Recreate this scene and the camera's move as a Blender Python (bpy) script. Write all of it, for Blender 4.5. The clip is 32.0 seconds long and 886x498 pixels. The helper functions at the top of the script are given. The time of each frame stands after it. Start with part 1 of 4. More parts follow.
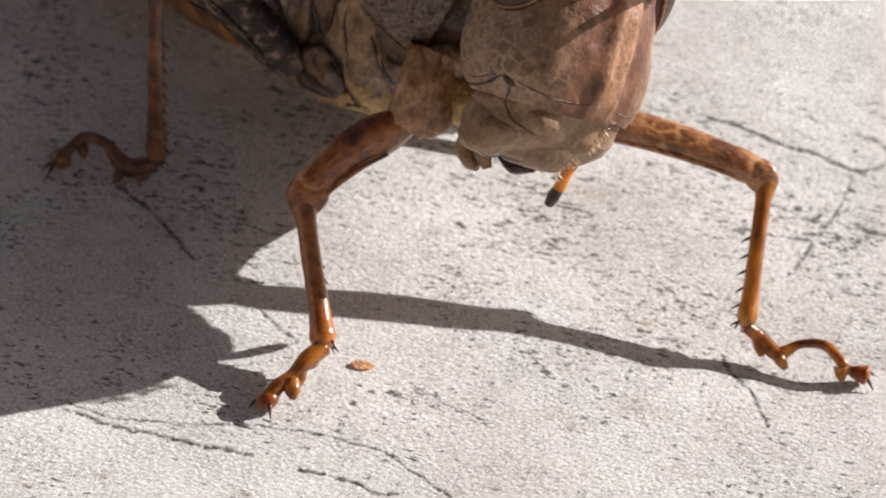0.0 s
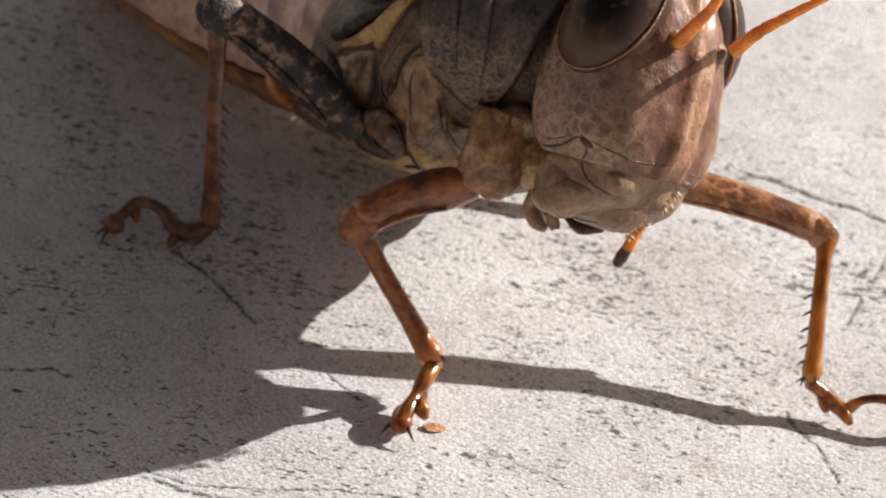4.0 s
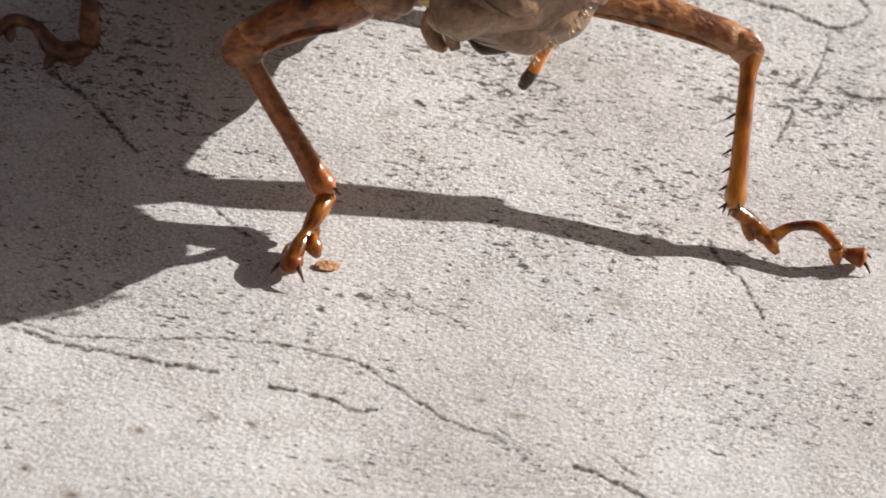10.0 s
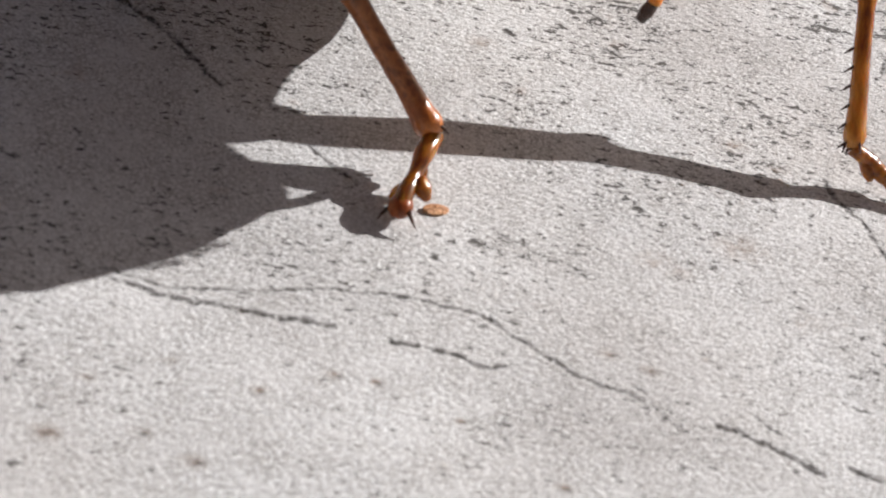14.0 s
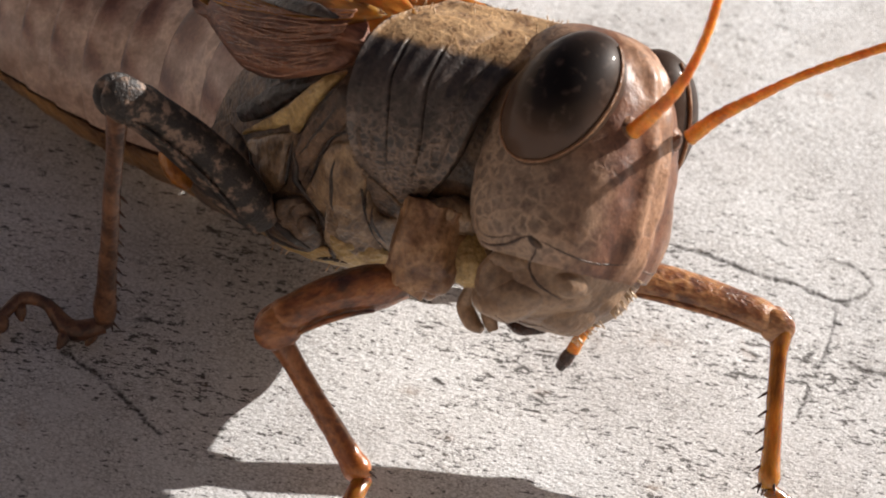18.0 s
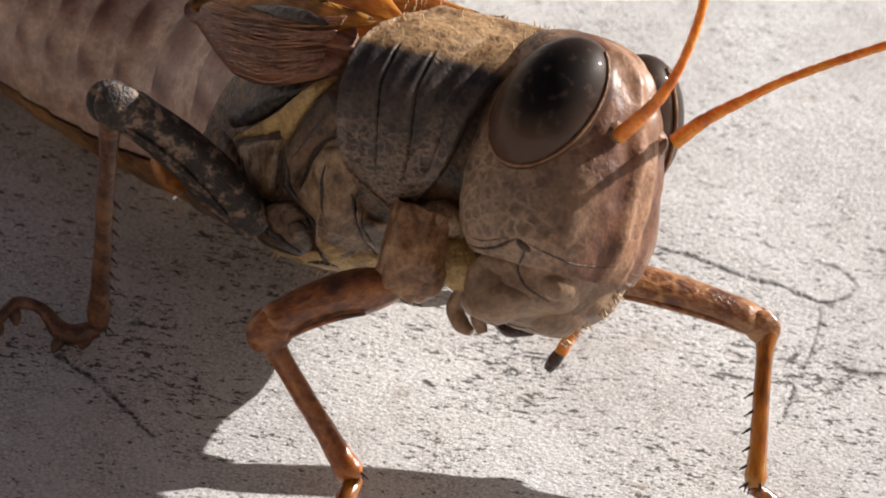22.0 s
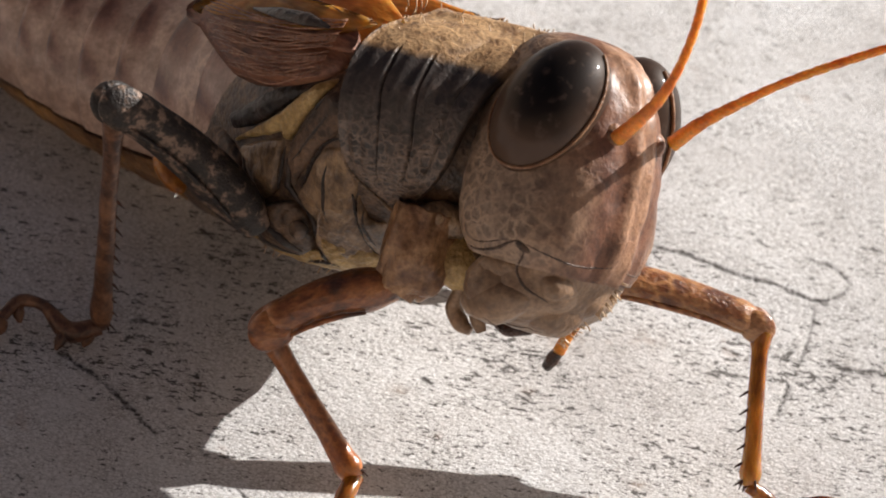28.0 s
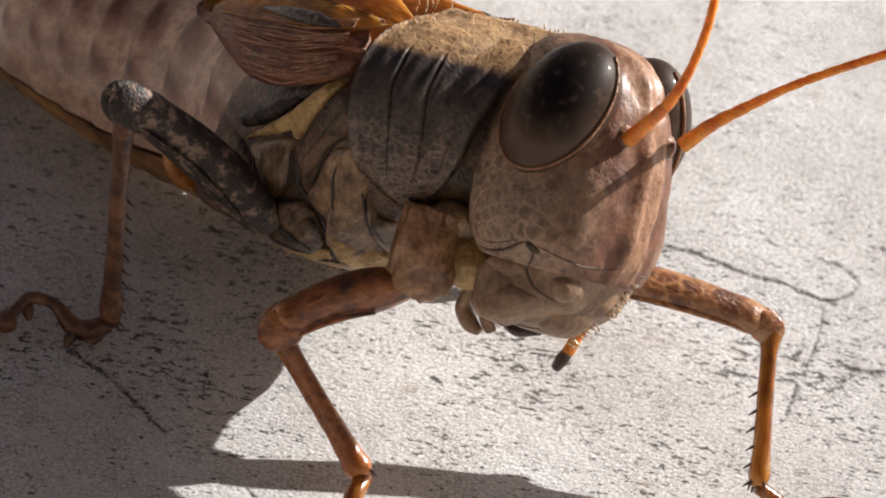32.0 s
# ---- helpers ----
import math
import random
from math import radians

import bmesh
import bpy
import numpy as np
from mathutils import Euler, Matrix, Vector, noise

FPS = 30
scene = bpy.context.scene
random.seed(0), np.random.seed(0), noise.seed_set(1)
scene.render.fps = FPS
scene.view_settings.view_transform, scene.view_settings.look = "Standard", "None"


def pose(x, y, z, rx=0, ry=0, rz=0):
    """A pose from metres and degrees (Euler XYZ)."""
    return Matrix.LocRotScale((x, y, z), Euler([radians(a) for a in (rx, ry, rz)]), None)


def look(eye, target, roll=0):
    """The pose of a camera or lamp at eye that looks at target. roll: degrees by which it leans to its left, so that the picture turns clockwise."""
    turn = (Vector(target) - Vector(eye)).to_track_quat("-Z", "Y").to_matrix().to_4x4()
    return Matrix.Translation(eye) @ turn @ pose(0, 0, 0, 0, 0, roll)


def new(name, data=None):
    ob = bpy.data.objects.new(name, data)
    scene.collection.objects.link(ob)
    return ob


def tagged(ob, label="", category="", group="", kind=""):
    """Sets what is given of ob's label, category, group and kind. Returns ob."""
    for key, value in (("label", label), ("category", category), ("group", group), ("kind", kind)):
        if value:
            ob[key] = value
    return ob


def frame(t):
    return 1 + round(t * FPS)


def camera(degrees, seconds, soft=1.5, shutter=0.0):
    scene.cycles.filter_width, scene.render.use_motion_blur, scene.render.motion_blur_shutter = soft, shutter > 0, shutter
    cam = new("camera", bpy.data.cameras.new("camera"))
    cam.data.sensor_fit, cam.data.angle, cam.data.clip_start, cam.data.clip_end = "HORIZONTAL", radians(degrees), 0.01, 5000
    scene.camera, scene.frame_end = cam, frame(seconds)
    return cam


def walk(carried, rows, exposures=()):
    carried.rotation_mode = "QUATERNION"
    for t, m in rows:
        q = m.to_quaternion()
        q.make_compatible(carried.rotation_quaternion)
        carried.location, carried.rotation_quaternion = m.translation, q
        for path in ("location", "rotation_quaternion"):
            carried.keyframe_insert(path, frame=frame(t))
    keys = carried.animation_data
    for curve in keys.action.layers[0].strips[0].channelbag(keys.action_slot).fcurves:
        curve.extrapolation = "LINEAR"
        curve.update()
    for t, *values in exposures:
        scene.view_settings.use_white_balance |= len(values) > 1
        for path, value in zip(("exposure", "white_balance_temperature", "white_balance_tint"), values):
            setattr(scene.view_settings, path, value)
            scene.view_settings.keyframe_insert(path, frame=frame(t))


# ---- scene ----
MM = 0.001
cam = camera(14.0, 32.0, soft=1.85)
cam.data.dof.use_dof = True
cam.data.dof.focus_distance, cam.data.dof.aperture_fstop = 0.061, 300


def aim(x, y, z, yaw, pitch, roll):
    """A camera pose from millimetres and degrees: yaw to the left from +y, pitch up, roll as look()."""
    return pose(x * MM, y * MM, z * MM) @ pose(0, 0, 0, 0, 0, yaw) @ pose(0, 0, 0, 90 + pitch) @ pose(0, 0, 0, 0, 0, roll)


# seconds, eye in millimetres, yaw, pitch, roll in degrees
PATH = (
    (0.0, 6.99, -69.25, 41.03, 7.62, -37.52, 6.49),
    (0.5, 6.95, -69.34, 41.10, 6.76, -37.45, 6.92),
    (1.0, 5.95, -69.66, 41.18, 5.71, -37.32, 7.45),
    (1.5, 4.82, -69.79, 41.18, 5.03, -37.18, 7.63),
    (2.0, 3.86, -69.83, 40.96, 4.52, -36.90, 7.87),
    (2.5, 1.86, -69.93, 40.95, 3.68, -36.83, 8.40),
    (3.0, 1.95, -70.03, 40.83, 3.67, -36.52, 8.27),
    (3.5, 2.09, -70.06, 40.81, 3.70, -36.37, 8.14),
    (5.5, 2.07, -69.32, 41.26, 3.21, -36.93, 8.35),
    (6.0, 2.15, -69.47, 41.30, 3.01, -36.78, 8.45),
    (6.5, 2.69, -69.58, 41.32, 3.04, -36.53, 8.43),
    (7.0, 2.87, -69.71, 41.52, 2.93, -36.55, 8.47),
    (7.5, 2.85, -69.77, 41.44, 2.90, -36.37, 8.57),
    (8.0, 2.94, -69.45, 40.96, 2.86, -37.20, 8.51),
    (8.5, 3.03, -68.93, 40.54, 2.81, -38.57, 8.49),
    (9.0, 3.09, -68.61, 40.78, 2.77, -39.25, 8.45),
    (9.5, 3.43, -66.48, 40.55, 3.16, -40.13, 7.99),
    (10.0, 3.46, -64.54, 40.09, 3.08, -41.42, 7.74),
    (10.5, 3.69, -63.98, 40.02, 3.31, -41.81, 7.40),
    (11.0, 3.76, -63.64, 39.59, 3.24, -42.34, 7.38),
    (11.5, 3.60, -63.72, 39.83, 3.10, -42.84, 7.42),
    (12.0, 3.51, -63.94, 39.98, 2.90, -42.99, 7.52),
    (12.5, 3.50, -63.84, 39.90, 2.87, -42.99, 7.52),
    (13.0, -3.35, -62.87, 39.41, -2.44, -43.10, 11.41),
    (13.5, -3.41, -61.76, 38.10, -3.64, -42.97, 12.45),
    (14.0, -3.41, -61.82, 37.96, -3.91, -42.81, 12.46),
    (14.5, -3.43, -61.79, 38.13, -3.91, -42.71, 12.48),
    (15.0, -2.01, -63.76, 36.90, -1.72, -39.11, 11.17),
    (15.5, -1.95, -64.14, 37.17, -1.68, -37.74, 10.96),
    (17.5, -2.15, -63.52, 39.48, -2.21, -37.37, 10.80),
    (18.0, -2.19, -63.71, 39.56, -2.25, -37.24, 10.88),
    (18.5, -2.22, -64.26, 39.98, -2.29, -37.19, 10.87),
    (19.0, -2.22, -64.31, 40.01, -2.30, -37.17, 10.90),
    (19.5, -2.23, -64.36, 40.05, -2.37, -37.16, 10.93),
    (20.0, -2.22, -64.37, 40.06, -2.41, -37.09, 10.84),
    (20.5, -2.22, -64.42, 40.10, -2.42, -37.09, 10.75),
    (21.0, -2.22, -64.36, 40.05, -2.39, -37.02, 10.70),
    (21.5, -2.22, -64.30, 40.00, -2.38, -36.99, 10.70),
    (22.0, -2.22, -64.31, 40.01, -2.45, -37.15, 10.74),
    (22.5, -2.22, -64.38, 40.07, -2.50, -37.28, 10.77),
    (23.0, -2.22, -64.35, 40.05, -2.53, -37.33, 10.77),
    (23.5, -2.21, -64.22, 39.96, -2.47, -37.32, 10.73),
    (24.0, -2.22, -64.18, 39.91, -2.45, -37.35, 10.76),
    (24.5, -2.21, -64.15, 39.90, -2.46, -37.42, 10.74),
    (25.0, -2.22, -64.14, 39.88, -2.50, -37.50, 10.77),
    (25.5, -2.21, -64.18, 39.91, -2.53, -37.59, 10.81),
    (27.5, -2.24, -64.76, 40.26, -2.52, -37.57, 10.84),
    (28.0, -2.54, -64.69, 40.67, -2.82, -37.42, 11.13),
    (28.5, -2.60, -64.60, 41.04, -2.84, -37.49, 11.21),
    (29.0, -2.63, -64.51, 40.94, -2.85, -37.43, 11.22),
    (29.5, -2.63, -64.45, 40.84, -2.78, -37.38, 11.20),
    (30.0, -2.68, -64.33, 40.73, -2.78, -37.40, 11.24),
    (30.5, -2.65, -64.33, 40.74, -2.73, -37.46, 11.19),
    (31.0, -2.64, -64.10, 40.60, -2.73, -37.44, 11.19),
    (31.5, -2.66, -64.27, 40.66, -2.80, -37.52, 11.26),
    (32.0, -2.71, -64.50, 40.89, -2.84, -37.72, 11.36),
)

TINT = 12
EXPOSURES = [(t, stops, kelvin, TINT) for t, stops, kelvin in ((0, 0.60, 6650), (3, 0.64, 6650), (8, 0.58, 6650), (9, 0.46, 6700), (10, 0.40, 6650), (11, 0.33, 6500), (12, 0.28, 6450), (13, 0.31, 6400), (14, 0.37, 6350), (15, 0.48, 6450), (18, 0.63, 6650), (20, 0.57, 6650), (32, 0.58, 6650))]
walk(cam, [(t, aim(*row)) for t, *row in PATH], EXPOSURES)

# ---- daylight ----
SUN_AZ, SUN_EL = 30.2, 26.7
SUN_WAY = Vector((math.cos(radians(SUN_EL)) * math.cos(radians(SUN_AZ)), math.cos(radians(SUN_EL)) * math.sin(radians(SUN_AZ)), math.sin(radians(SUN_EL))))
world = bpy.data.worlds.new("sky")
scene.world = world
world.use_nodes = True
wn = world.node_tree
sky = wn.nodes.new("ShaderNodeTexSky")
sky.sky_type, sky.sun_disc = "NISHITA", False
sky.air_density, sky.dust_density, sky.ozone_density = 0.6, 4.0, 0.0
sky.sun_elevation, sky.sun_rotation = radians(SUN_EL), radians(90 - SUN_AZ)
wn.links.new(sky.outputs[0], wn.nodes["Background"].inputs[0])
wn.nodes["Background"].inputs[1].default_value = 0.034
sun = new("sun", bpy.data.lights.new("sun", "SUN"))
sun.data.energy, sun.data.angle, sun.data.color = 5.0, radians(0.5), (1.0, 0.98, 0.95)
sun.matrix_world = look(SUN_WAY, (0, 0, 0))


# ---- materials ----
def material(name):
    m = bpy.data.materials.new(name)
    m.use_nodes = True
    return m, m.node_tree.nodes, m.node_tree.links, m.node_tree.nodes["Principled BSDF"]


def texture(nodes, links, kind, scale, detail=4.0, rough=0.6, stretch=None, source="Object"):
    """A procedural texture in the object's own space; scale counts features to a millimetre."""
    co = nodes.new("ShaderNodeTexCoord")
    mp = nodes.new("ShaderNodeMapping")
    s = scale / MM
    mp.inputs["Scale"].default_value = tuple(s * v for v in (stretch or (1, 1, 1)))
    links.new(co.outputs[source], mp.inputs["Vector"])
    tx = nodes.new("ShaderNodeTex" + kind)
    tx.inputs["Scale"].default_value = 1.0
    if kind == "Noise":
        tx.inputs["Detail"].default_value, tx.inputs["Roughness"].default_value = detail, rough
    links.new(mp.outputs[0], tx.inputs["Vector"])
    return tx


def ramp(nodes, links, source, stops):
    r = nodes.new("ShaderNodeValToRGB")
    e = r.color_ramp.elements
    while len(e) < len(stops):
        e.new(0.5)
    for el, (p, c) in zip(e, stops):
        el.position, el.color = p, (*c, 1)
    links.new(source, r.inputs[0])
    return r


def mix(nodes, links, factor, a, b, way="MIX"):
    m = nodes.new("ShaderNodeMix")
    m.data_type, m.blend_type = "RGBA", way
    for socket, v in ((m.inputs[0], factor), (m.inputs[6], a), (m.inputs[7], b)):
        if isinstance(v, (int, float)):
            socket.default_value = v
        elif isinstance(v, tuple):
            socket.default_value = (*v, 1)
        else:
            links.new(v, socket)
    return m.outputs[2]


def bump(nodes, links, bsdf, height, strength, distance):
    b = nodes.new("ShaderNodeBump")
    b.inputs["Strength"].default_value, b.inputs["Distance"].default_value = strength, distance * MM
    links.new(height, b.inputs["Height"])
    links.new(b.outputs[0], bsdf.inputs["Normal"])
    return b


def warm(c):
    """Leans a brown towards red."""
    return c[0] * 1.12, c[1] * 0.97, c[2] * 0.86


def cuticle(name, dark, mid, pale, scale=2.2, rough=0.42, relief=0.07, clear=0.0, stretch=None, spots=(0.36, 0.5, 0.66), net=0.0, glow=0.0, web_tone=0.4):
    """Insect cuticle: three tones in blotches, a fine net of pits, and a dull wax gloss."""
    m, n, l, b = material(name)
    if not glow:
        dark, mid, pale = warm(dark), warm(mid), warm(pale)
    big = texture(n, l, "Noise", scale, 5, 0.62, stretch)
    tone = ramp(n, l, big.outputs["Fac"], [(spots[0], dark), (spots[1], mid), (spots[2], pale)])
    shade = tone.outputs[0]
    if net:
        web = texture(n, l, "Voronoi", net, stretch=stretch)
        web.feature = "DISTANCE_TO_EDGE"
        line = ramp(n, l, web.outputs["Distance"], [(0.02, (web_tone,) * 3), (0.2, (0, 0, 0))])
        where = ramp(n, l, texture(n, l, "Noise", net * 0.4, 3, 0.6).outputs["Fac"], [(0.38, (0.1, 0.1, 0.1)), (0.6, (1, 1, 1))])
        shade = mix(n, l, mix(n, l, 1.0, line.outputs[0], where.outputs[0], "MULTIPLY"), shade, tuple(min(0.8, 1.15 * v) for v in pale))
    if glow:
        b.inputs["Subsurface Weight"].default_value, b.inputs["Subsurface Scale"].default_value = glow, 0.35 * MM
        b.inputs["Subsurface Radius"].default_value = (1.0, 0.4, 0.12)
    fine = texture(n, l, "Noise", scale * 7, 3, 0.6, stretch)
    grain = ramp(n, l, fine.outputs["Fac"], [(0.3, (0.72, 0.72, 0.72)), (0.7, (1.18, 1.16, 1.12))])
    l.new(mix(n, l, 1.0, shade, grain.outputs[0], "MULTIPLY"), b.inputs["Base Color"])
    b.inputs["Roughness"].default_value = rough
    b.inputs["Coat Weight"].default_value = clear
    b.inputs["Coat Roughness"].default_value = 0.12
    pits = texture(n, l, "Voronoi", scale * 4, stretch=stretch)
    bump(n, l, b, mix(n, l, 0.5, fine.outputs["Fac"], pits.outputs["Distance"]), 0.7, relief)
    return m


M_HEAD = cuticle("head_cuticle", (0.085, 0.034, 0.018), (0.20, 0.105, 0.058), (0.36, 0.235, 0.15), 2.2, net=5.0, web_tone=0.5)
M_GENA = cuticle("mouth_cuticle", (0.13, 0.086, 0.055), (0.22, 0.158, 0.106), (0.31, 0.235, 0.165), 1.8, 0.4, 0.035)
M_PRON = cuticle("pronotum_cuticle", (0.024, 0.015, 0.010), (0.062, 0.040, 0.027), (0.17, 0.115, 0.075), 1.6, 0.6, relief=0.08, net=5.5)
M_THORAX = cuticle("thorax_cuticle", (0.022, 0.015, 0.011), (0.07, 0.047, 0.032), (0.19, 0.135, 0.09), 2.6, 0.4, 0.05, net=4.0)
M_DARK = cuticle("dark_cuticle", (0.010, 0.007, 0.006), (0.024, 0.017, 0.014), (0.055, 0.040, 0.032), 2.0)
M_PALE = cuticle("pale_yellow_cuticle", (0.24, 0.17, 0.065), (0.38, 0.29, 0.125), (0.52, 0.42, 0.21), 2.5)
M_FEMUR = cuticle("foreleg_cuticle", (0.095, 0.028, 0.009), (0.205, 0.07, 0.02), (0.40, 0.20, 0.085), 2.8, 0.32, 0.04, 0.4, (0.65, 1.1, 1.1), (0.38, 0.5, 0.64), net=4.0, glow=0.15, web_tone=0.9)
M_TIBIA = cuticle("orange_tibia_cuticle", (0.12, 0.03, 0.005), (0.42, 0.145, 0.012), (0.64, 0.30, 0.04), 1.6, 0.2, 0.03, 0.8, (0.35, 1.3, 1.3), (0.36, 0.5, 0.66), glow=0.45)
M_MIDLEG = cuticle("mottled_leg_cuticle", (0.015, 0.011, 0.009), (0.042, 0.032, 0.026), (0.21, 0.16, 0.13), 4.2, 0.58, 0.04, 0.0, spots=(0.46, 0.535, 0.62))
M_ANT = cuticle("antenna_cuticle", (0.55, 0.17, 0.012), (0.76, 0.30, 0.025), (0.8, 0.40, 0.06), 2.0, 0.35, 0.02, 0.2, glow=0.5)
M_WING = cuticle("wing_membrane", (0.10, 0.046, 0.034), (0.21, 0.102, 0.072), (0.37, 0.195, 0.125), 1.6, 0.5, 0.06, 0.05, (0.35, 1.8, 1.8), net=5.0)
M_VEIN = cuticle("wing_vein", (0.12, 0.055, 0.034), (0.24, 0.125, 0.08), (0.38, 0.22, 0.14), 2.0)
M_CLAW = cuticle("claw_horn", (0.015, 0.008, 0.005), (0.05, 0.018, 0.008), (0.12, 0.04, 0.015), 3.0, 0.3)
M_HAIR = cuticle("bristle", (0.25, 0.18, 0.1), (0.5, 0.4, 0.28), (0.7, 0.6, 0.45), 1.0, 0.3)



def wandering(nodes, links, scale, size, detail=3.0):
    """Object coordinates, in features to a millimetre, pushed about by noise so that nets run crookedly."""
    co = nodes.new("ShaderNodeTexCoord")
    mp = nodes.new("ShaderNodeMapping")
    mp.inputs["Scale"].default_value = (scale / MM,) * 3
    links.new(co.outputs["Object"], mp.inputs["Vector"])
    push = nodes.new("ShaderNodeTexNoise")
    push.inputs["Scale"].default_value, push.inputs["Detail"].default_value = 1.3, detail
    links.new(mp.outputs[0], push.inputs["Vector"])
    add = nodes.new("ShaderNodeVectorMath")
    add.operation = "MULTIPLY_ADD"
    add.inputs[1].default_value = (size,) * 3
    links.new(push.outputs["Color"], add.inputs[0])
    links.new(mp.outputs[0], add.inputs[2])
    return add.outputs[0]


def web(nodes, links, scale, size, edge):
    """Crooked pale veins: 1 on the lines of a net of cells, 0 inside them."""
    v = nodes.new("ShaderNodeTexVoronoi")
    v.feature = "DISTANCE_TO_EDGE"
    v.inputs["Scale"].default_value = 1.0
    links.new(wandering(nodes, links, scale, size), v.inputs["Vector"])
    return ramp(nodes, links, v.outputs["Distance"], [(0.015, (1, 1, 1)), (edge, (0, 0, 0))]).outputs[0]


def blended(name, attribute, zones, wander, rough, relief, net, blotch, coat=0.0, grain_by=0.3, vein_by=1.9):
    """Cuticle whose tones change across the part, with ragged borders; zones: (place, dark, pale, vein strength)."""
    m, n, l, b = material(name)
    at = n.new("ShaderNodeAttribute")
    at.attribute_name = attribute
    rag = n.new("ShaderNodeMath")
    rag.operation = "MULTIPLY_ADD"
    rag.inputs[1].default_value = wander
    l.new(texture(n, l, "Noise", 3.2, 6, 0.75).outputs["Fac"], rag.inputs[0])
    l.new(at.outputs["Fac"], rag.inputs[2])
    place = rag.outputs[0]
    low = ramp(n, l, place, [(p, warm(d)) for p, d, _, _ in zones])
    high = ramp(n, l, place, [(p, warm(h)) for p, _, h, _ in zones])
    vein = ramp(n, l, place, [(p, (v,) * 3) for p, _, _, v in zones])
    big = texture(n, l, "Noise", blotch, 4, 0.68)
    how = ramp(n, l, big.outputs["Fac"], [(0.38, (0, 0, 0)), (0.66, (1, 1, 1))])
    shade = mix(n, l, how.outputs[0], low.outputs[0], high.outputs[0])
    where = ramp(n, l, texture(n, l, "Noise", net * 0.22, 3, 0.6).outputs["Fac"], [(0.36, (0.12, 0.12, 0.12)), (0.6, (1, 1, 1))])
    lines = mix(n, l, 1.0, mix(n, l, 1.0, web(n, l, net, 1.1, 0.24), where.outputs[0], "MULTIPLY"), vein.outputs[0], "MULTIPLY")
    shade = mix(n, l, lines, shade, mix(n, l, 1.0, high.outputs[0], (vein_by, 0.97 * vein_by, 0.92 * vein_by), "MULTIPLY"))
    fine = texture(n, l, "Noise", 14, 3, 0.6)
    grain = ramp(n, l, fine.outputs["Fac"], [(0.3, (1 - grain_by,) * 3), (0.7, (1 + 0.6 * grain_by,) * 3)])
    l.new(mix(n, l, 1.0, shade, grain.outputs[0], "MULTIPLY"), b.inputs["Base Color"])
    b.inputs["Roughness"].default_value = rough
    b.inputs["Coat Weight"].default_value, b.inputs["Coat Roughness"].default_value = coat, 0.25
    bump(n, l, b, mix(n, l, 0.55, fine.outputs["Fac"], lines), 0.6, relief)
    return m


def eye_material():
    """Compound eye: near black in the middle, brown and finely speckled towards its rim, under a clear gloss."""
    m, n, l, b = material("compound_eye")
    at = n.new("ShaderNodeAttribute")
    at.attribute_name = "zone"
    rag = n.new("ShaderNodeMath")
    rag.operation = "MULTIPLY_ADD"
    rag.inputs[1].default_value = 0.22
    l.new(texture(n, l, "Noise", 2.4, 5, 0.7).outputs["Fac"], rag.inputs[0])
    l.new(at.outputs["Fac"], rag.inputs[2])
    tone = ramp(n, l, rag.outputs[0], [(0.25, (0.006, 0.0035, 0.0025)), (0.5, (0.014, 0.008, 0.005)), (0.78, (0.036, 0.020, 0.013)), (1.0, (0.08, 0.046, 0.03))])
    dots = ramp(n, l, texture(n, l, "Noise", 5.5, 2, 0.5).outputs["Fac"], [(0.58, (0, 0, 0)), (0.72, (0.55, 0.55, 0.55))])
    l.new(mix(n, l, dots.outputs[0], tone.outputs[0], (0.085, 0.055, 0.041)), b.inputs["Base Color"])
    b.inputs["Roughness"].default_value, b.inputs["Specular IOR Level"].default_value = 0.5, 0.12
    b.inputs["Coat Weight"].default_value, b.inputs["Coat Roughness"].default_value = 0.26, 0.06
    facets = texture(n, l, "Voronoi", 26.0)
    bump(n, l, b, facets.outputs["Distance"], 0.25, 0.006)
    return m


M_EYE = eye_material()
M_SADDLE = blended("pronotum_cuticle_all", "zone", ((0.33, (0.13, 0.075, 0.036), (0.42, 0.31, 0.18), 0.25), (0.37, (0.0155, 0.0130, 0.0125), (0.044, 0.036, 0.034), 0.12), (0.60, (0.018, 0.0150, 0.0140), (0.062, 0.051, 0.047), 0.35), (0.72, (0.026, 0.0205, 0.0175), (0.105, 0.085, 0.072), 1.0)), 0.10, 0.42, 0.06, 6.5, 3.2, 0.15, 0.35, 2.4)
# First stop paints sunlight on the ridge; the reddish forehead is darkened for shade.
M_FACE = blended("head_cuticle_all", "zone", ((0.13, (0.16, 0.085, 0.05), (0.33, 0.215, 0.145), 0.3), (0.2, (0.08, 0.033, 0.018), (0.195, 0.10, 0.058), 0.1), (0.42, (0.062, 0.024, 0.014), (0.15, 0.072, 0.043), 0.25), (0.62, (0.12, 0.072, 0.048), (0.25, 0.175, 0.125), 0.5), (0.9, (0.125, 0.092, 0.070), (0.26, 0.212, 0.168), 0.9)), 0.22, 0.44, 0.035, 4.2, 2.8, 0.05, 0.25, 1.6)
M_SEAM = cuticle("seam_cuticle", (0.028, 0.017, 0.011), (0.062, 0.038, 0.025), (0.11, 0.07, 0.047), 3.0)
M_RIM = cuticle("eye_rim_cuticle", (0.16, 0.085, 0.045), (0.24, 0.14, 0.08), (0.32, 0.21, 0.13), 2.4)
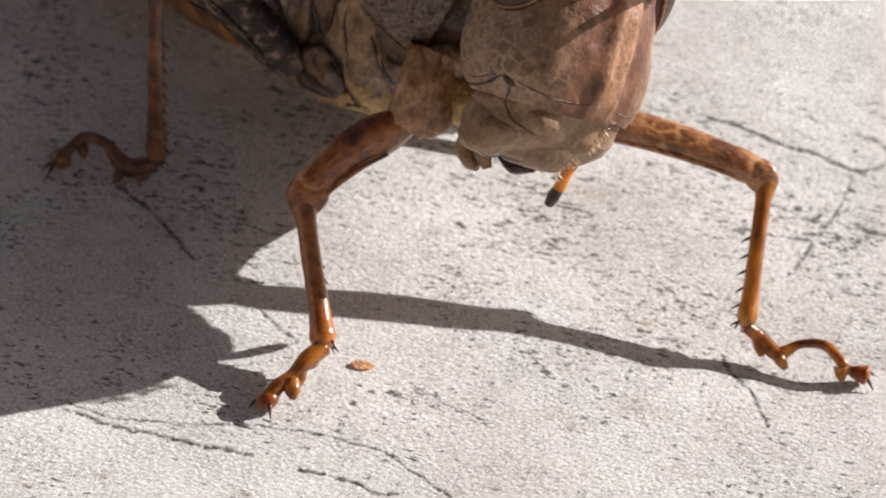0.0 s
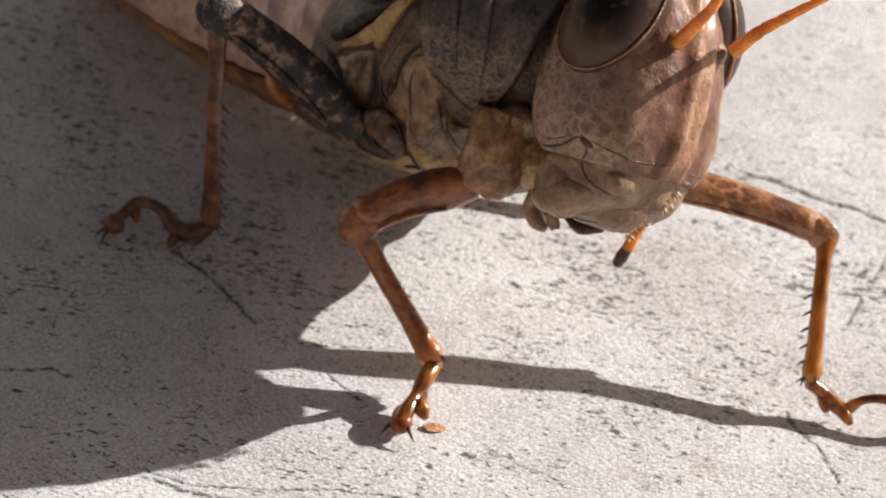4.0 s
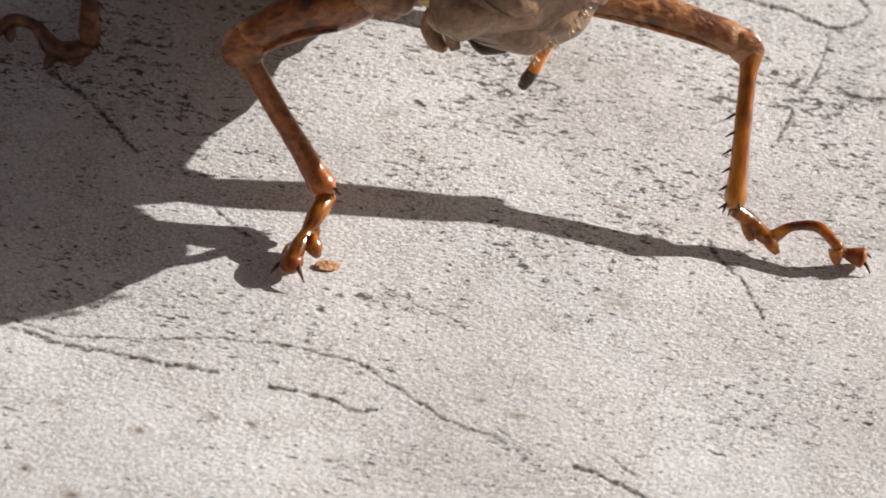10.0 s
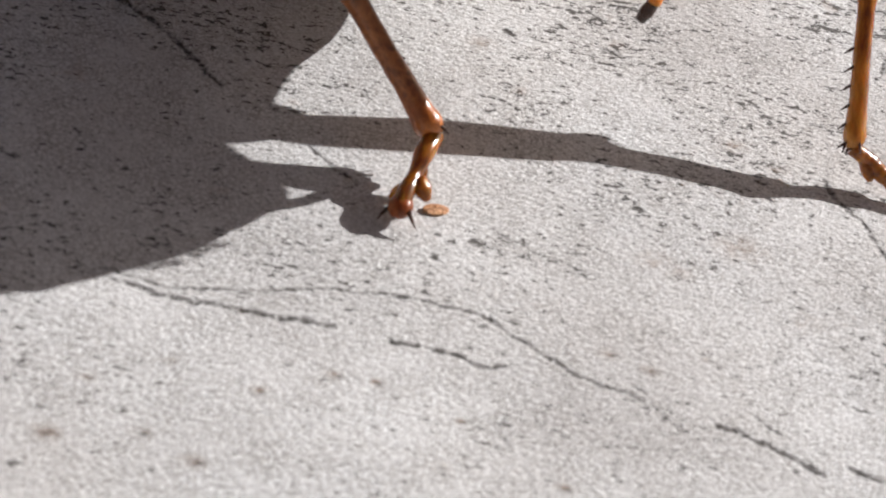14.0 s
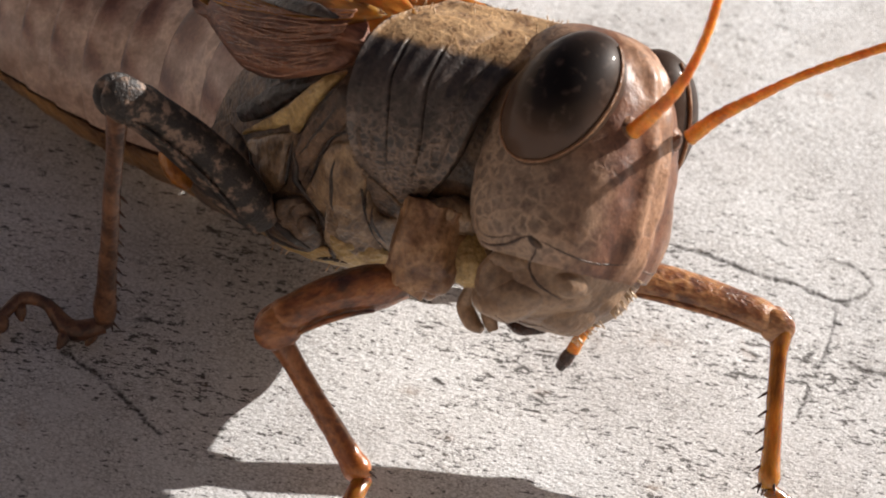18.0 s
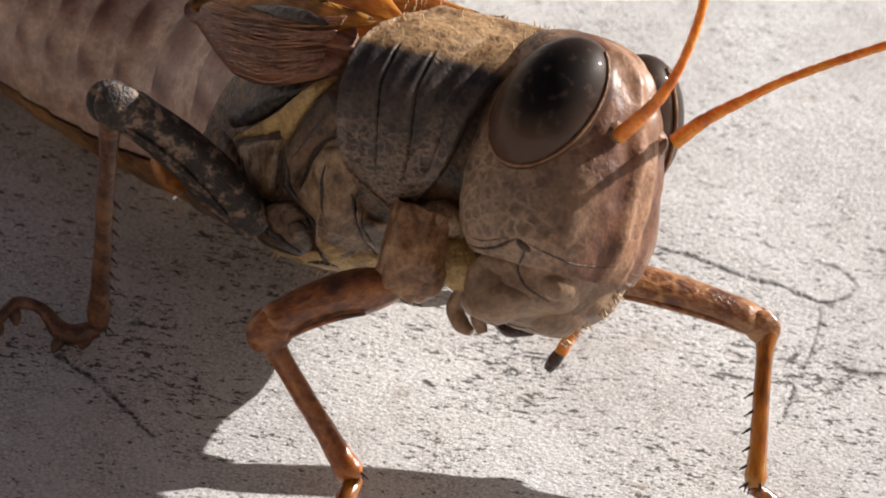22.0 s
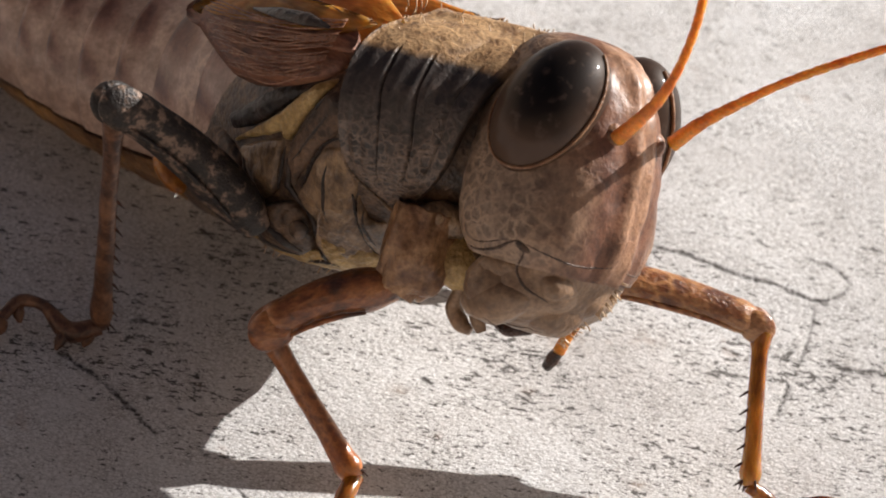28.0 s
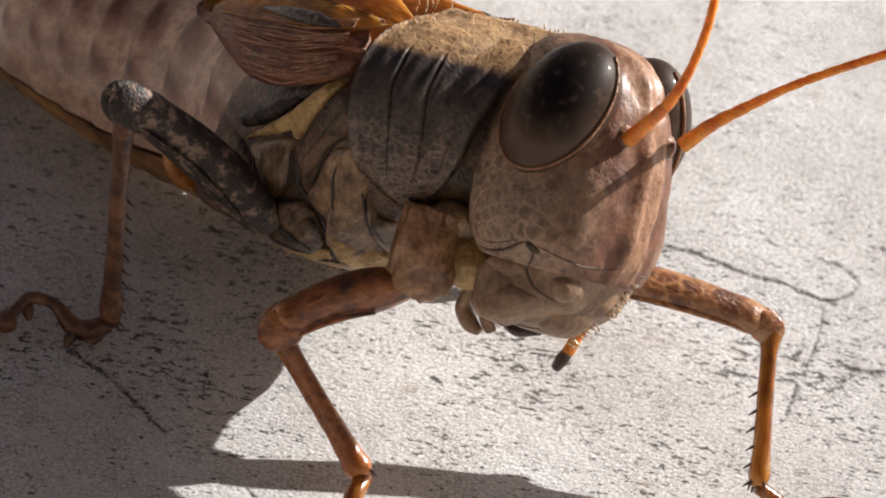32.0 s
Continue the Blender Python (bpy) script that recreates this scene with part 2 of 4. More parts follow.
M_RING = blended("abdomen_ring_cuticle", "zone", ((0.16, (0.27, 0.205, 0.175), (0.46, 0.385, 0.345), 0.25), (0.45, (0.17, 0.10, 0.082), (0.30, 0.20, 0.17), 0.15), (0.75, (0.075, 0.034, 0.027), (0.15, 0.07, 0.055), 0.0)), 0.3, 0.4, 0.03, 3.0, 2.2, 0.1, 0.2)
M_LOBE = cuticle("pronotum_lobe_cuticle", (0.042, 0.028, 0.019), (0.105, 0.073, 0.048), (0.27, 0.20, 0.135), 2.4, 0.55, relief=0.10, net=6.5, web_tone=0.75)
M_PLATE = cuticle("side_plate_cuticle", (0.065, 0.043, 0.027), (0.17, 0.122, 0.078), (0.34, 0.26, 0.165), 2.2, 0.36, 0.045, 0.1, (1.2, 1.2, 0.6), (0.38, 0.5, 0.66), net=5.0, web_tone=0.3)
M_COXA = cuticle("hip_cuticle", (0.11, 0.054, 0.027), (0.23, 0.135, 0.072), (0.40, 0.275, 0.165), 2.4, 0.34, 0.03, net=3.0)
# Darker copy of the foreleg cuticle, with the right leg's shade in its colour.
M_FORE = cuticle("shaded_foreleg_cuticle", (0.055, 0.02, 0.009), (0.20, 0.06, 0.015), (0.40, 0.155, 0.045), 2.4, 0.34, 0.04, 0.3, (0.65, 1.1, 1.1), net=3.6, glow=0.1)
M_SHIN = cuticle("brown_shin_cuticle", (0.028, 0.013, 0.008), (0.075, 0.034, 0.018), (0.19, 0.105, 0.06), 2.4, 0.38, 0.03, 0.1, net=4.0)
# Right shin: its shade is coloured brown, the light on its lower end orange.
M_FORESHIN = blended("foreleg_shin_cuticle", "zone", ((0.1, (0.11, 0.046, 0.023), (0.27, 0.125, 0.055), 0.5), (0.7, (0.14, 0.05, 0.018), (0.34, 0.14, 0.045), 0.4), (0.9, (0.22, 0.064, 0.010), (0.48, 0.175, 0.024), 0.2)), 0.1, 0.3, 0.03, 4.5, 3.0, 0.35, 0.25, 1.5)
M_TOE = cuticle("toe_pad_horn", (0.15, 0.03, 0.008), (0.33, 0.08, 0.016), (0.46, 0.14, 0.03), 2.0, 0.3, 0.02, 0.3, glow=0.2)
# Orange upper wing field, its colour raised for sunlight that shines through.
M_FOLD = cuticle("orange_wing_field", (0.30, 0.11, 0.02), (0.62, 0.26, 0.04), (0.78, 0.42, 0.10), 1.0, 0.4, 0.06, 0.1, (0.4, 1.5, 1.5), net=3.0, glow=0.2)
for m_wing, much in ((M_FOLD, 0.5), (M_WING, 0.3)):
    n, l = m_wing.node_tree.nodes, m_wing.node_tree.links
    b = n["Principled BSDF"]
    through_light, both = n.new("ShaderNodeBsdfTranslucent"), n.new("ShaderNodeMixShader")
    l.new(b.inputs["Base Color"].links[0].from_socket, through_light.inputs["Color"])
    both.inputs[0].default_value = much
    l.new(b.outputs[0], both.inputs[1])
    l.new(through_light.outputs[0], both.inputs[2])
    l.new(both.outputs[0], n["Material Output"].inputs["Surface"])
for m_horn, much in ((M_TIBIA, 0.4), (M_TOE, 0.35)):
    b = m_horn.node_tree.nodes["Principled BSDF"]
    b.inputs["Transmission Weight"].default_value, b.inputs["IOR"].default_value = much, 1.35
M_FOLDSKIN = cuticle("fold_skin", (0.085, 0.045, 0.028), (0.15, 0.08, 0.05), (0.22, 0.13, 0.08), 1.2)
M_BELLY = cuticle("belly_ring_cuticle", (0.11, 0.06, 0.025), (0.21, 0.125, 0.055), (0.34, 0.21, 0.08), 1.2)
M_YOLK = cuticle("yolk_cuticle", (0.22, 0.08, 0.012), (0.36, 0.155, 0.02), (0.46, 0.23, 0.05), 1.5, 0.3)
M_FLAKE = cuticle("dry_leaf", (0.30, 0.16, 0.08), (0.48, 0.28, 0.15), (0.58, 0.38, 0.22), 3.0, 0.6)


def ground_material():
    m, n, l, b = material("weathered_white_paint_on_concrete")
    big = texture(n, l, "Noise", 0.22, 4, 0.55)
    base = ramp(n, l, big.outputs["Fac"], [(0.3, (0.61, 0.59, 0.575)), (0.55, (0.69, 0.68, 0.67)), (0.75, (0.74, 0.74, 0.74))])
    grain = texture(n, l, "Noise", 22.0, 4, 0.75, (0.7, 1.0, 1.0))
    gr = ramp(n, l, grain.outputs["Fac"], [(0.33, (0.46, 0.45, 0.44)), (0.45, (0.96, 0.96, 0.96)), (0.68, (1.12, 1.12, 1.12))])
    col = mix(n, l, 1.0, base.outputs[0], gr.outputs[0], "MULTIPLY")
    speck = texture(n, l, "Noise", 9.0, 3, 0.75, (0.5, 1.0, 1.0))
    where = texture(n, l, "Noise", 0.35, 3, 0.6)
    thick = n.new("ShaderNodeMath")
    thick.operation = "MULTIPLY_ADD"
    thick.inputs[1].default_value, thick.inputs[2].default_value = 0.30, -0.15
    l.new(where.outputs["Fac"], thick.inputs[0])
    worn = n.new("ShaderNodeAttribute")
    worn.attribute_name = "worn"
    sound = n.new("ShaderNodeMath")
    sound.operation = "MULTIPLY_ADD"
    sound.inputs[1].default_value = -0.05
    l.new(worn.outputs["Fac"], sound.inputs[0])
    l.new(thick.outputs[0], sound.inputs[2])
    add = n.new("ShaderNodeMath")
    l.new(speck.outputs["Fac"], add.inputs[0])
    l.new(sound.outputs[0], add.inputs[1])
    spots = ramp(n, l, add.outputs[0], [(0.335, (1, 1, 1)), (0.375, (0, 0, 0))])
    fissure = mix(n, l, 1.0, web(n, l, 9.0, 1.8, 0.17), ramp(n, l, texture(n, l, "Noise", 1.1, 3, 0.6).outputs["Fac"], [(0.33, (0.25, 0.25, 0.25)), (0.62, (0.85, 0.85, 0.85))]).outputs[0], "MULTIPLY")
    col = mix(n, l, fissure, col, mix(n, l, 1.0, col, (0.52, 0.50, 0.48), "MULTIPLY"))
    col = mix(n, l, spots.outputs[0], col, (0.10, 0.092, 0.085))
    chip = texture(n, l, "Noise", 3.4, 2, 0.55, (0.55, 1.15, 1.0))
    chips = ramp(n, l, chip.outputs["Fac"], [(0.24, (1, 1, 1)), (0.265, (0, 0, 0))])
    col = mix(n, l, chips.outputs[0], col, (0.055, 0.048, 0.043))
    rust = texture(n, l, "Noise", 0.8, 3, 0.7)
    rs = ramp(n, l, rust.outputs["Fac"], [(0.66, (0, 0, 0)), (0.78, (0.4, 0.4, 0.4))])
    col = mix(n, l, rs.outputs[0], col, (0.33, 0.20, 0.13))
    dirt = n.new("ShaderNodeAttribute")
    dirt.attribute_name = "dirt"
    stain = n.new("ShaderNodeAttribute")
    stain.attribute_name = "stain"
    blotch = mix(n, l, 1.0, stain.outputs["Color"], ramp(n, l, texture(n, l, "Noise", 5.0, 3, 0.7).outputs["Fac"], [(0.35, (0, 0, 0)), (0.6, (1.6, 1.6, 1.6))]).outputs[0], "MULTIPLY")
    col = mix(n, l, blotch, col, (0.28, 0.19, 0.13))
    crumbs = ramp(n, l, texture(n, l, "Noise", 11.0, 3, 0.7).outputs["Fac"], [(0.36, (0.25, 0.25, 0.25)), (0.56, (1.25, 1.25, 1.25))])
    col = mix(n, l, mix(n, l, 1.0, dirt.outputs["Color"], crumbs.outputs[0], "MULTIPLY"), col, (0.06, 0.052, 0.047))
    l.new(col, b.inputs["Base Color"])
    b.inputs["Roughness"].default_value = 0.75
    crackle = texture(n, l, "Voronoi", 11.0, stretch=(0.75, 1.0, 1.0))
    hgt = mix(n, l, 0.3, mix(n, l, 0.35, grain.outputs["Fac"], speck.outputs["Fac"]), crackle.outputs["Distance"])
    bump(n, l, b, hgt, 1.0, 0.042)
    return m


M_GROUND = ground_material()

# ---- the ground ----
# Cracks and scratches in the paint: points in millimetres, width, depth, dirt.
CRACKS_FAR = (
    (((4.08, -10.44), (4.72, -10.54), (5.37, -10.73), (5.8, -10.9), (6.33, -10.96), (6.87, -11.16), (7.29, -11.22)), 0.075, 0.10, 1.0),
    (((7.29, -11.22), (7.62, -10.98), (7.79, -10.63), (7.63, -10.27), (7.31, -10.08), (7.04, -10.01)), 0.06, 0.05, 0.75),
    (((7.1, -11.37), (7.07, -11.91), (6.9, -12.78), (6.69, -13.57)), 0.045, 0.05, 0.6),
    (((6.58, -13.91), (6.47, -14.33), (6.4, -14.74)), 0.06, 0.06, 0.65),
    (((7.37, -12.95), (7.68, -13.12), (8.19, -13.1), (9.0, -13.3)), 0.10, 0.05, 0.75),
    (((5.4, -17.75), (5.62, -18.2), (6.05, -18.55), (6.5, -19.45)), 0.05, 0.06, 0.75),
    (((-6.38, -16.27), (-5.57, -16.83), (-4.98, -17.36), (-4.5, -17.91)), 0.07, 0.08, 0.8),
    (((-2.92, -19.05), (-2.49, -19.43), (-2.07, -19.8)), 0.045, 0.05, 0.75),
)
CRACKS_NEAR = (
    (((-5.7, -22.6), (-4.65, -22.73), (-3.64, -22.56), (-2.12, -22.19), (-1.25, -22.12), (0.07, -22.18), (0.53, -22.54), (1.78, -23.21), (2.66, -23.48)), 0.035, 0.06, 0.9),
    (((-5.5, -22.8), (-4.8, -22.91), (-3.76, -22.97), (-2.73, -22.98), (-2.12, -23.02)), 0.06, 0.09, 1.0),
    (((-1.25, -23.09), (-0.9, -23.13), (-0.3, -23.13), (0.23, -23.28), (0.49, -23.22)), 0.05, 0.08, 0.9),
    (((3.79, -23.75), (4.31, -23.89), (4.92, -24.08), (5.44, -24.37)), 0.06, 0.08, 0.85),
    (((4.39, -23.43), (4.74, -23.65)), 0.05, 0.05, 0.8),
    (((5.78, -24.17), (6.37, -24.27)), 0.07, 0.07, 0.9),
    (((0.1, -20.25), (0.93, -20.6), (1.76, -20.91)), 0.025, 0.03, 0.45),
    (((-8.78, -20.65), (-7.81, -20.38), (-7.33, -20.46)), 0.06, 0.06, 0.7),
    (((0.0, -15.4), (0.15, -15.5)), 0.07, 0.03, 0.8),
    (((-5.21, -15.08), (-4.88, -15.1)), 0.08, 0.03, 0.9),
    (((1.7, -15.4), (1.95, -15.5)), 0.06, 0.03, 0.8),
)
# Brown crumbs of dirt near by: place, radius, strength.
LITTER = ((-3.05, -24.61, 0.12, 0.7), (-2.0, -24.0, 0.1, 0.7), (-6.0, -26.1, 0.2, 0.6), (-4.65, -25.8, 0.12, 0.8), (-3.81, -26.19, 0.16, 0.6), (-0.07, -24.49, 0.08, 0.7), (-0.28, -25.5, 0.12, 0.5), (2.1, -22.59, 0.12, 0.5),
          (2.72, -22.81, 0.14, 0.5), (1.56, -25.49, 0.12, 0.5), (-4.44, -24.29, 0.1, 0.7), (3.58, -22.35, 0.06, 0.8), (-3.5, -22.97, 0.08, 0.8), (-5.6, -24.9, 0.12, 0.5), (-1.4, -24.0, 0.1, 0.6))
# Brown stains: place, radius, strength.
STAINS = ((2.72, -20.32, 0.28, 0.42), (3.08, -20.51, 0.2, 0.3), (4.06, -19.75, 0.4, 0.36), (5.16, -21.13, 0.22, 0.28), (2.1, -22.59, 0.18, 0.25), (2.3, -13.6, 0.55, 0.3),
          (3.9, -13.3, 0.4, 0.28), (3.9, -17.3, 0.2, 0.4), (-0.4, -15.8, 0.2, 0.35), (4.6, -17.7, 0.15, 0.3))


def ground_grid(near, far, step=0.023):
    """Lines of the ground's one sheet: fine under the insect, ever coarser outwards."""
    fine = np.arange(near, far, step)
    out = np.cumsum(0.05 * 1.24 ** np.arange(0, 63))
    return np.concatenate([near - out[::-1], fine, fine[-1] + out])


def crack_depth(x, y):
    """Depth and dirt of the cracks: crooked, of uneven width, broken here and there."""
    depth, dirt = np.zeros_like(x), np.zeros_like(x)
    wob = 0.022 * np.sin(x * 4.1 + 1.3 * y) + 0.013 * np.sin(x * 9.7 - 5.1 * y + 1) + 0.010 * np.sin(23 * x + 17 * y) + 0.008 * np.sin(47 * x - 31 * y + 2) + 0.006 * np.sin(83 * x + 61 * y)
    wide = 0.55 + 0.28 * np.sin(x * 5.3 + 2.1 * y) * np.sin(x * 13.1 - 4.0 * y) + 0.3 * np.abs(np.sin(33 * x + 11 * y) * np.sin(19 * x - 27 * y))
    for pts, w, d, k in CRACKS_FAR + CRACKS_NEAR:
        for (ax, ay), (bx, by) in zip(pts, pts[1:]):
            ux, uy = bx - ax, by - ay
            near = (np.abs(x - (ax + bx) / 2) < abs(ux) / 2 + 0.6) & (np.abs(y - (ay + by) / 2) < abs(uy) / 2 + 0.6)
            px, py, pw = x[near], y[near], wob[near]
            s = np.clip(((px - ax) * ux + (py - ay) * uy) / (ux * ux + uy * uy), 0, 1)
            q = np.hypot(px - ax - s * ux + pw * 0.6, py - ay - s * uy + pw)
            g = np.exp(-((q / (w * wide[near])) ** 2))
            depth[near], dirt[near] = np.maximum(depth[near], 0.28 * d * g), np.maximum(dirt[near], np.minimum(1, 2.0 * k * g))
    return depth, dirt * (0.6 + 0.4 * np.sin(x * 9.0 + 3.0 * np.sin(y * 7.0)) ** 2)


def build_ground():
    ax, ay = ground_grid(-9.5, 9.5), ground_grid(-26.6, -8.5)
    gx, gy = np.meshgrid(ax, ay)
    depth, dirt = crack_depth(gx, gy)
    near = np.exp(-((gx / 30) ** 2 + ((gy + 15) / 30) ** 2))
    z = (0.035 * np.sin(gx * 0.9 + 0.6 * gy) * np.sin(gy * 0.7 - 0.3 * gx) - 0.04) * near - depth
    co = np.stack([gx, gy, z], -1).reshape(-1, 3) * MM
    i = np.arange(gx.size).reshape(gx.shape)
    quads = np.stack([i[:-1, :-1], i[:-1, 1:], i[1:, 1:], i[1:, :-1]], -1).reshape(-1, 4)
    me = bpy.data.meshes.new("ground")
    me.vertices.add(len(co))
    me.vertices.foreach_set("co", co.ravel())
    me.loops.add(quads.size)
    me.loops.foreach_set("vertex_index", quads.ravel())
    me.polygons.add(len(quads))
    me.polygons.foreach_set("loop_start", np.arange(0, quads.size, 4))
    me.update(calc_edges=True)
    me.polygons.foreach_set("use_smooth", np.ones(len(quads), bool))
    stain = np.zeros_like(gx)
    for sx, sy, r, k in STAINS + LITTER:
        stain = np.maximum(stain, k * np.exp(-(((gx - sx) / r) ** 2 + ((gy - sy) / (0.6 * r)) ** 2)))
    for sx, sy, r, k in LITTER:
        dirt = np.maximum(dirt, 1.2 * k * np.exp(-(((gx - sx - 0.06) / (0.7 * r)) ** 2 + ((gy - sy + 0.03) / (0.35 * r)) ** 2)))
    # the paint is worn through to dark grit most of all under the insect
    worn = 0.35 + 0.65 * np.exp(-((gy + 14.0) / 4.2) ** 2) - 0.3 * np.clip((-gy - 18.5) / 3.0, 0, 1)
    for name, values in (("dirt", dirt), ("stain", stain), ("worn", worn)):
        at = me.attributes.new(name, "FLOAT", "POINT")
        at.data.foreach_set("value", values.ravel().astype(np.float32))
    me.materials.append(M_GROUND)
    return tagged(new("ground", me), "white weathered painted concrete with dark specks and cracks", "ground", kind="structure")


build_ground()


def wall_material():
    m, n, l, b = material("earth_brown_wall")
    tone = ramp(n, l, texture(n, l, "Noise", 0.004, 5, 0.65).outputs["Fac"], [(0.3, (0.16, 0.122, 0.095)), (0.6, (0.24, 0.182, 0.142))])
    fine = texture(n, l, "Noise", 0.15, 3, 0.6)
    l.new(tone.outputs[0], b.inputs["Base Color"])
    b.inputs["Roughness"].default_value = 0.85
    bump(n, l, b, fine.outputs["Fac"], 0.4, 2.0)
    return m


# low unseen walls across from the sun, added to bounce warm light and cut off blue sky
M_WALL = wall_material()
for name, x0, x1, y0, y1 in (("bounce_wall_south", -1.2, 2.6, -0.92, -0.80), ("bounce_wall_west", -1.32, -1.2, -0.92, 2.6)):
    me = bpy.data.meshes.new(name)
    me.from_pydata([(x, y, z) for z in (-0.02, 0.62) for x, y in ((x0, y0), (x1, y0), (x1, y1), (x0, y1))], [], [(0, 3, 2, 1), (4, 5, 6, 7), (0, 1, 5, 4), (1, 2, 6, 5), (2, 3, 7, 6), (3, 0, 4, 7)])
    me.materials.append(M_WALL)
    tagged(new(name, me), "low unseen earth-brown wall added to bounce warm light", "wall", kind="structure")


# ---- mesh helpers ----
def wrinkled(bm, size, freq=3.0):
    """Uneven skin: pushes the surface in and out by noise."""
    bm.normal_update()
    for v in bm.verts:
        p = v.co * freq
        v.co += v.normal * size * (noise.noise(p) + 0.5 * noise.noise(p * 2.7))
    return bm


def part(name, bm, mat, parent, label="", smooth=True):
    """Links a bmesh, in millimetres, as one mesh object under a thing or a part."""
    me = bpy.data.meshes.new(name)
    bmesh.ops.scale(bm, vec=(MM, MM, MM), verts=bm.verts)
    bmesh.ops.recalc_face_normals(bm, faces=bm.faces)
    bm.to_mesh(me)
    bm.free()
    me.polygons.foreach_set("use_smooth", [smooth] * len(me.polygons))
    me.materials.append(mat)
    ob = new(name, me)
    if parent:
        ob.parent = parent
    return tagged(ob, label) if label else ob


def loft(rings, cap=True, closed=True):
    """A skin over rings of equal length."""
    bm = bmesh.new()
    loops = [[bm.verts.new(p) for p in ring] for ring in rings]
    n = len(loops[0])
    for a, b in zip(loops, loops[1:]):
        for k in range(n if closed else n - 1):
            bm.faces.new((a[k], a[(k + 1) % n], b[(k + 1) % n], b[k]))
    if cap:
        bm.faces.new(loops[0])
        bm.faces.new(loops[-1])
    return bm


def power(c, e):
    return math.copysign(abs(c) ** e, c)


def curve_values(keys, x):
    """Smooth values between rows of (x, ...), cubic Hermite."""
    k = np.array(keys, float)
    if k[0, 0] > k[-1, 0]:
        k = k[::-1]
    m = np.gradient(k[:, 1:], k[:, 0], axis=0)
    i = int(np.clip(np.searchsorted(k[:, 0], x) - 1, 0, len(k) - 2))
    d = k[i + 1, 0] - k[i, 0]
    s = (x - k[i, 0]) / d
    h = (2 * s**3 - 3 * s**2 + 1, s**3 - 2 * s**2 + s, -2 * s**3 + 3 * s**2, s**3 - s**2)
    return h[0] * k[i, 1:] + h[1] * d * m[i] + h[2] * k[i + 1, 1:] + h[3] * d * m[i + 1]


def tube(points, radii, sides=14, flat=1.0):
    """A round rod along points; flat squeezes it across."""
    pts = [Vector([float(v) for v in p]) for p in points]
    rings = []
    side = None
    for k, p in enumerate(pts):
        way = (pts[min(k + 1, len(pts) - 1)] - pts[max(k - 1, 0)]).normalized()
        if side is None:
            side = way.orthogonal().normalized()
        side = (side - way * side.dot(way)).normalized()
        over = way.cross(side)
        r = float(radii[k])
        rings.append([p + r * (math.cos(a) * side + flat * math.sin(a) * over) for a in np.linspace(0, 2 * math.pi, sides, endpoint=False).tolist()])
    return loft(rings)


def limb(a, b, profile, bow=(0, 0, 0), steps=24, sides=16, flat=1.0):
    """A limb from a to b; profile rows are (place 0 to 1, radius), bow bends its middle."""
    a, b, bow = Vector(a), Vector(b), Vector(bow)
    s = np.linspace(0, 1, steps)
    return tube([a.lerp(b, t) + bow * (4 * t * (1 - t)) for t in s], [max(0.01, float(curve_values(profile, t)[0])) for t in s], sides, flat)


def ball(centre, radii, turn=(0, 0, 0), seg=40):
    bm = bmesh.new()
    bmesh.ops.create_uvsphere(bm, u_segments=seg, v_segments=seg // 2, radius=1)
    m = Matrix.Translation(centre) @ Euler([radians(v) for v in turn]).to_matrix().to_4x4() @ Matrix.Diagonal((*radii, 1))
    bmesh.ops.transform(bm, matrix=m, verts=bm.verts)
    return bm


def join(*bms):
    out = bms[0]
    for b in bms[1:]:
        me = bpy.data.meshes.new("piece")
        b.to_mesh(me)
        b.free()
        out.from_mesh(me)
        bpy.data.meshes.remove(me)
    return out


# ---- the grasshopper: x ahead, y to its left, z up, in its own space ----
def heading(yaw, pitch, roll):
    th, ph, ps = radians(yaw), radians(pitch), radians(roll)
    h = Vector((math.sin(th) * math.cos(ph), -math.cos(th) * math.cos(ph), math.sin(ph)))
    l = Vector((math.cos(th), math.sin(th), 0))
    u = h.cross(l)
    l, u = math.cos(ps) * l + math.sin(ps) * u, math.cos(ps) * u - math.sin(ps) * l
    return Matrix((h, l, u)).transposed().to_4x4()


BODY = Matrix.Translation(Vector((0.72, -16.8, 9.8)) * MM) @ heading(45, 20, -16)
INV = BODY.inverted()


def local(x, y, z):
    """A place over the ground, in millimetres, in the insect's own space."""
    return (INV @ (Vector((x, y, z)) * MM)) / MM


insect = new("grasshopper")
insect.matrix_world = BODY
tagged(insect, "brown mottled grasshopper with orange legs on painted concrete", "grasshopper")

# The body climbs towards its head: how far each cross-section slides along LAY_WAY, the camera's line of sight, by the
# place along the body.
LAY = ((-19.0, 1.3), (-13.0, 1.6), (-10.6, 2.3), (-7.7, 2.7), (-3.84, 1.2), (-1.0, -0.5), (0.5, -1.5), (2.0, -1.9))
LAY_WAY = Vector((-0.775, 0.605, -0.18))
LAY_X = np.linspace(-18.9, 1.9, 420)
LAY_K = np.array([float(curve_values(LAY, x)[0]) for x in LAY_X])


def lay_at(x):
    return float(np.interp(x, LAY_X, LAY_K))


# The head and breast are pushed off along the camera's sight lines and enlarged by the same measure, to fit its view.
BACK, GROW = Vector((-0.735, 0.72, -0.1307)), 0.01838
SET = ((-19.0, -0.85), (-10.0, -0.6), (-7.7, -0.25), (-5.0, 0.1), (-3.84, 0.6), (-2.4, 1.6), (-1.0, 3.0), (0.5, 4.8), (2.0, 5.5))
SET_K = np.array([float(curve_values(SET, x)[0]) for x in LAY_X])


def set_back(p, far):
    p = Vector(p)
    return p * (1 + GROW * far) + BACK * far


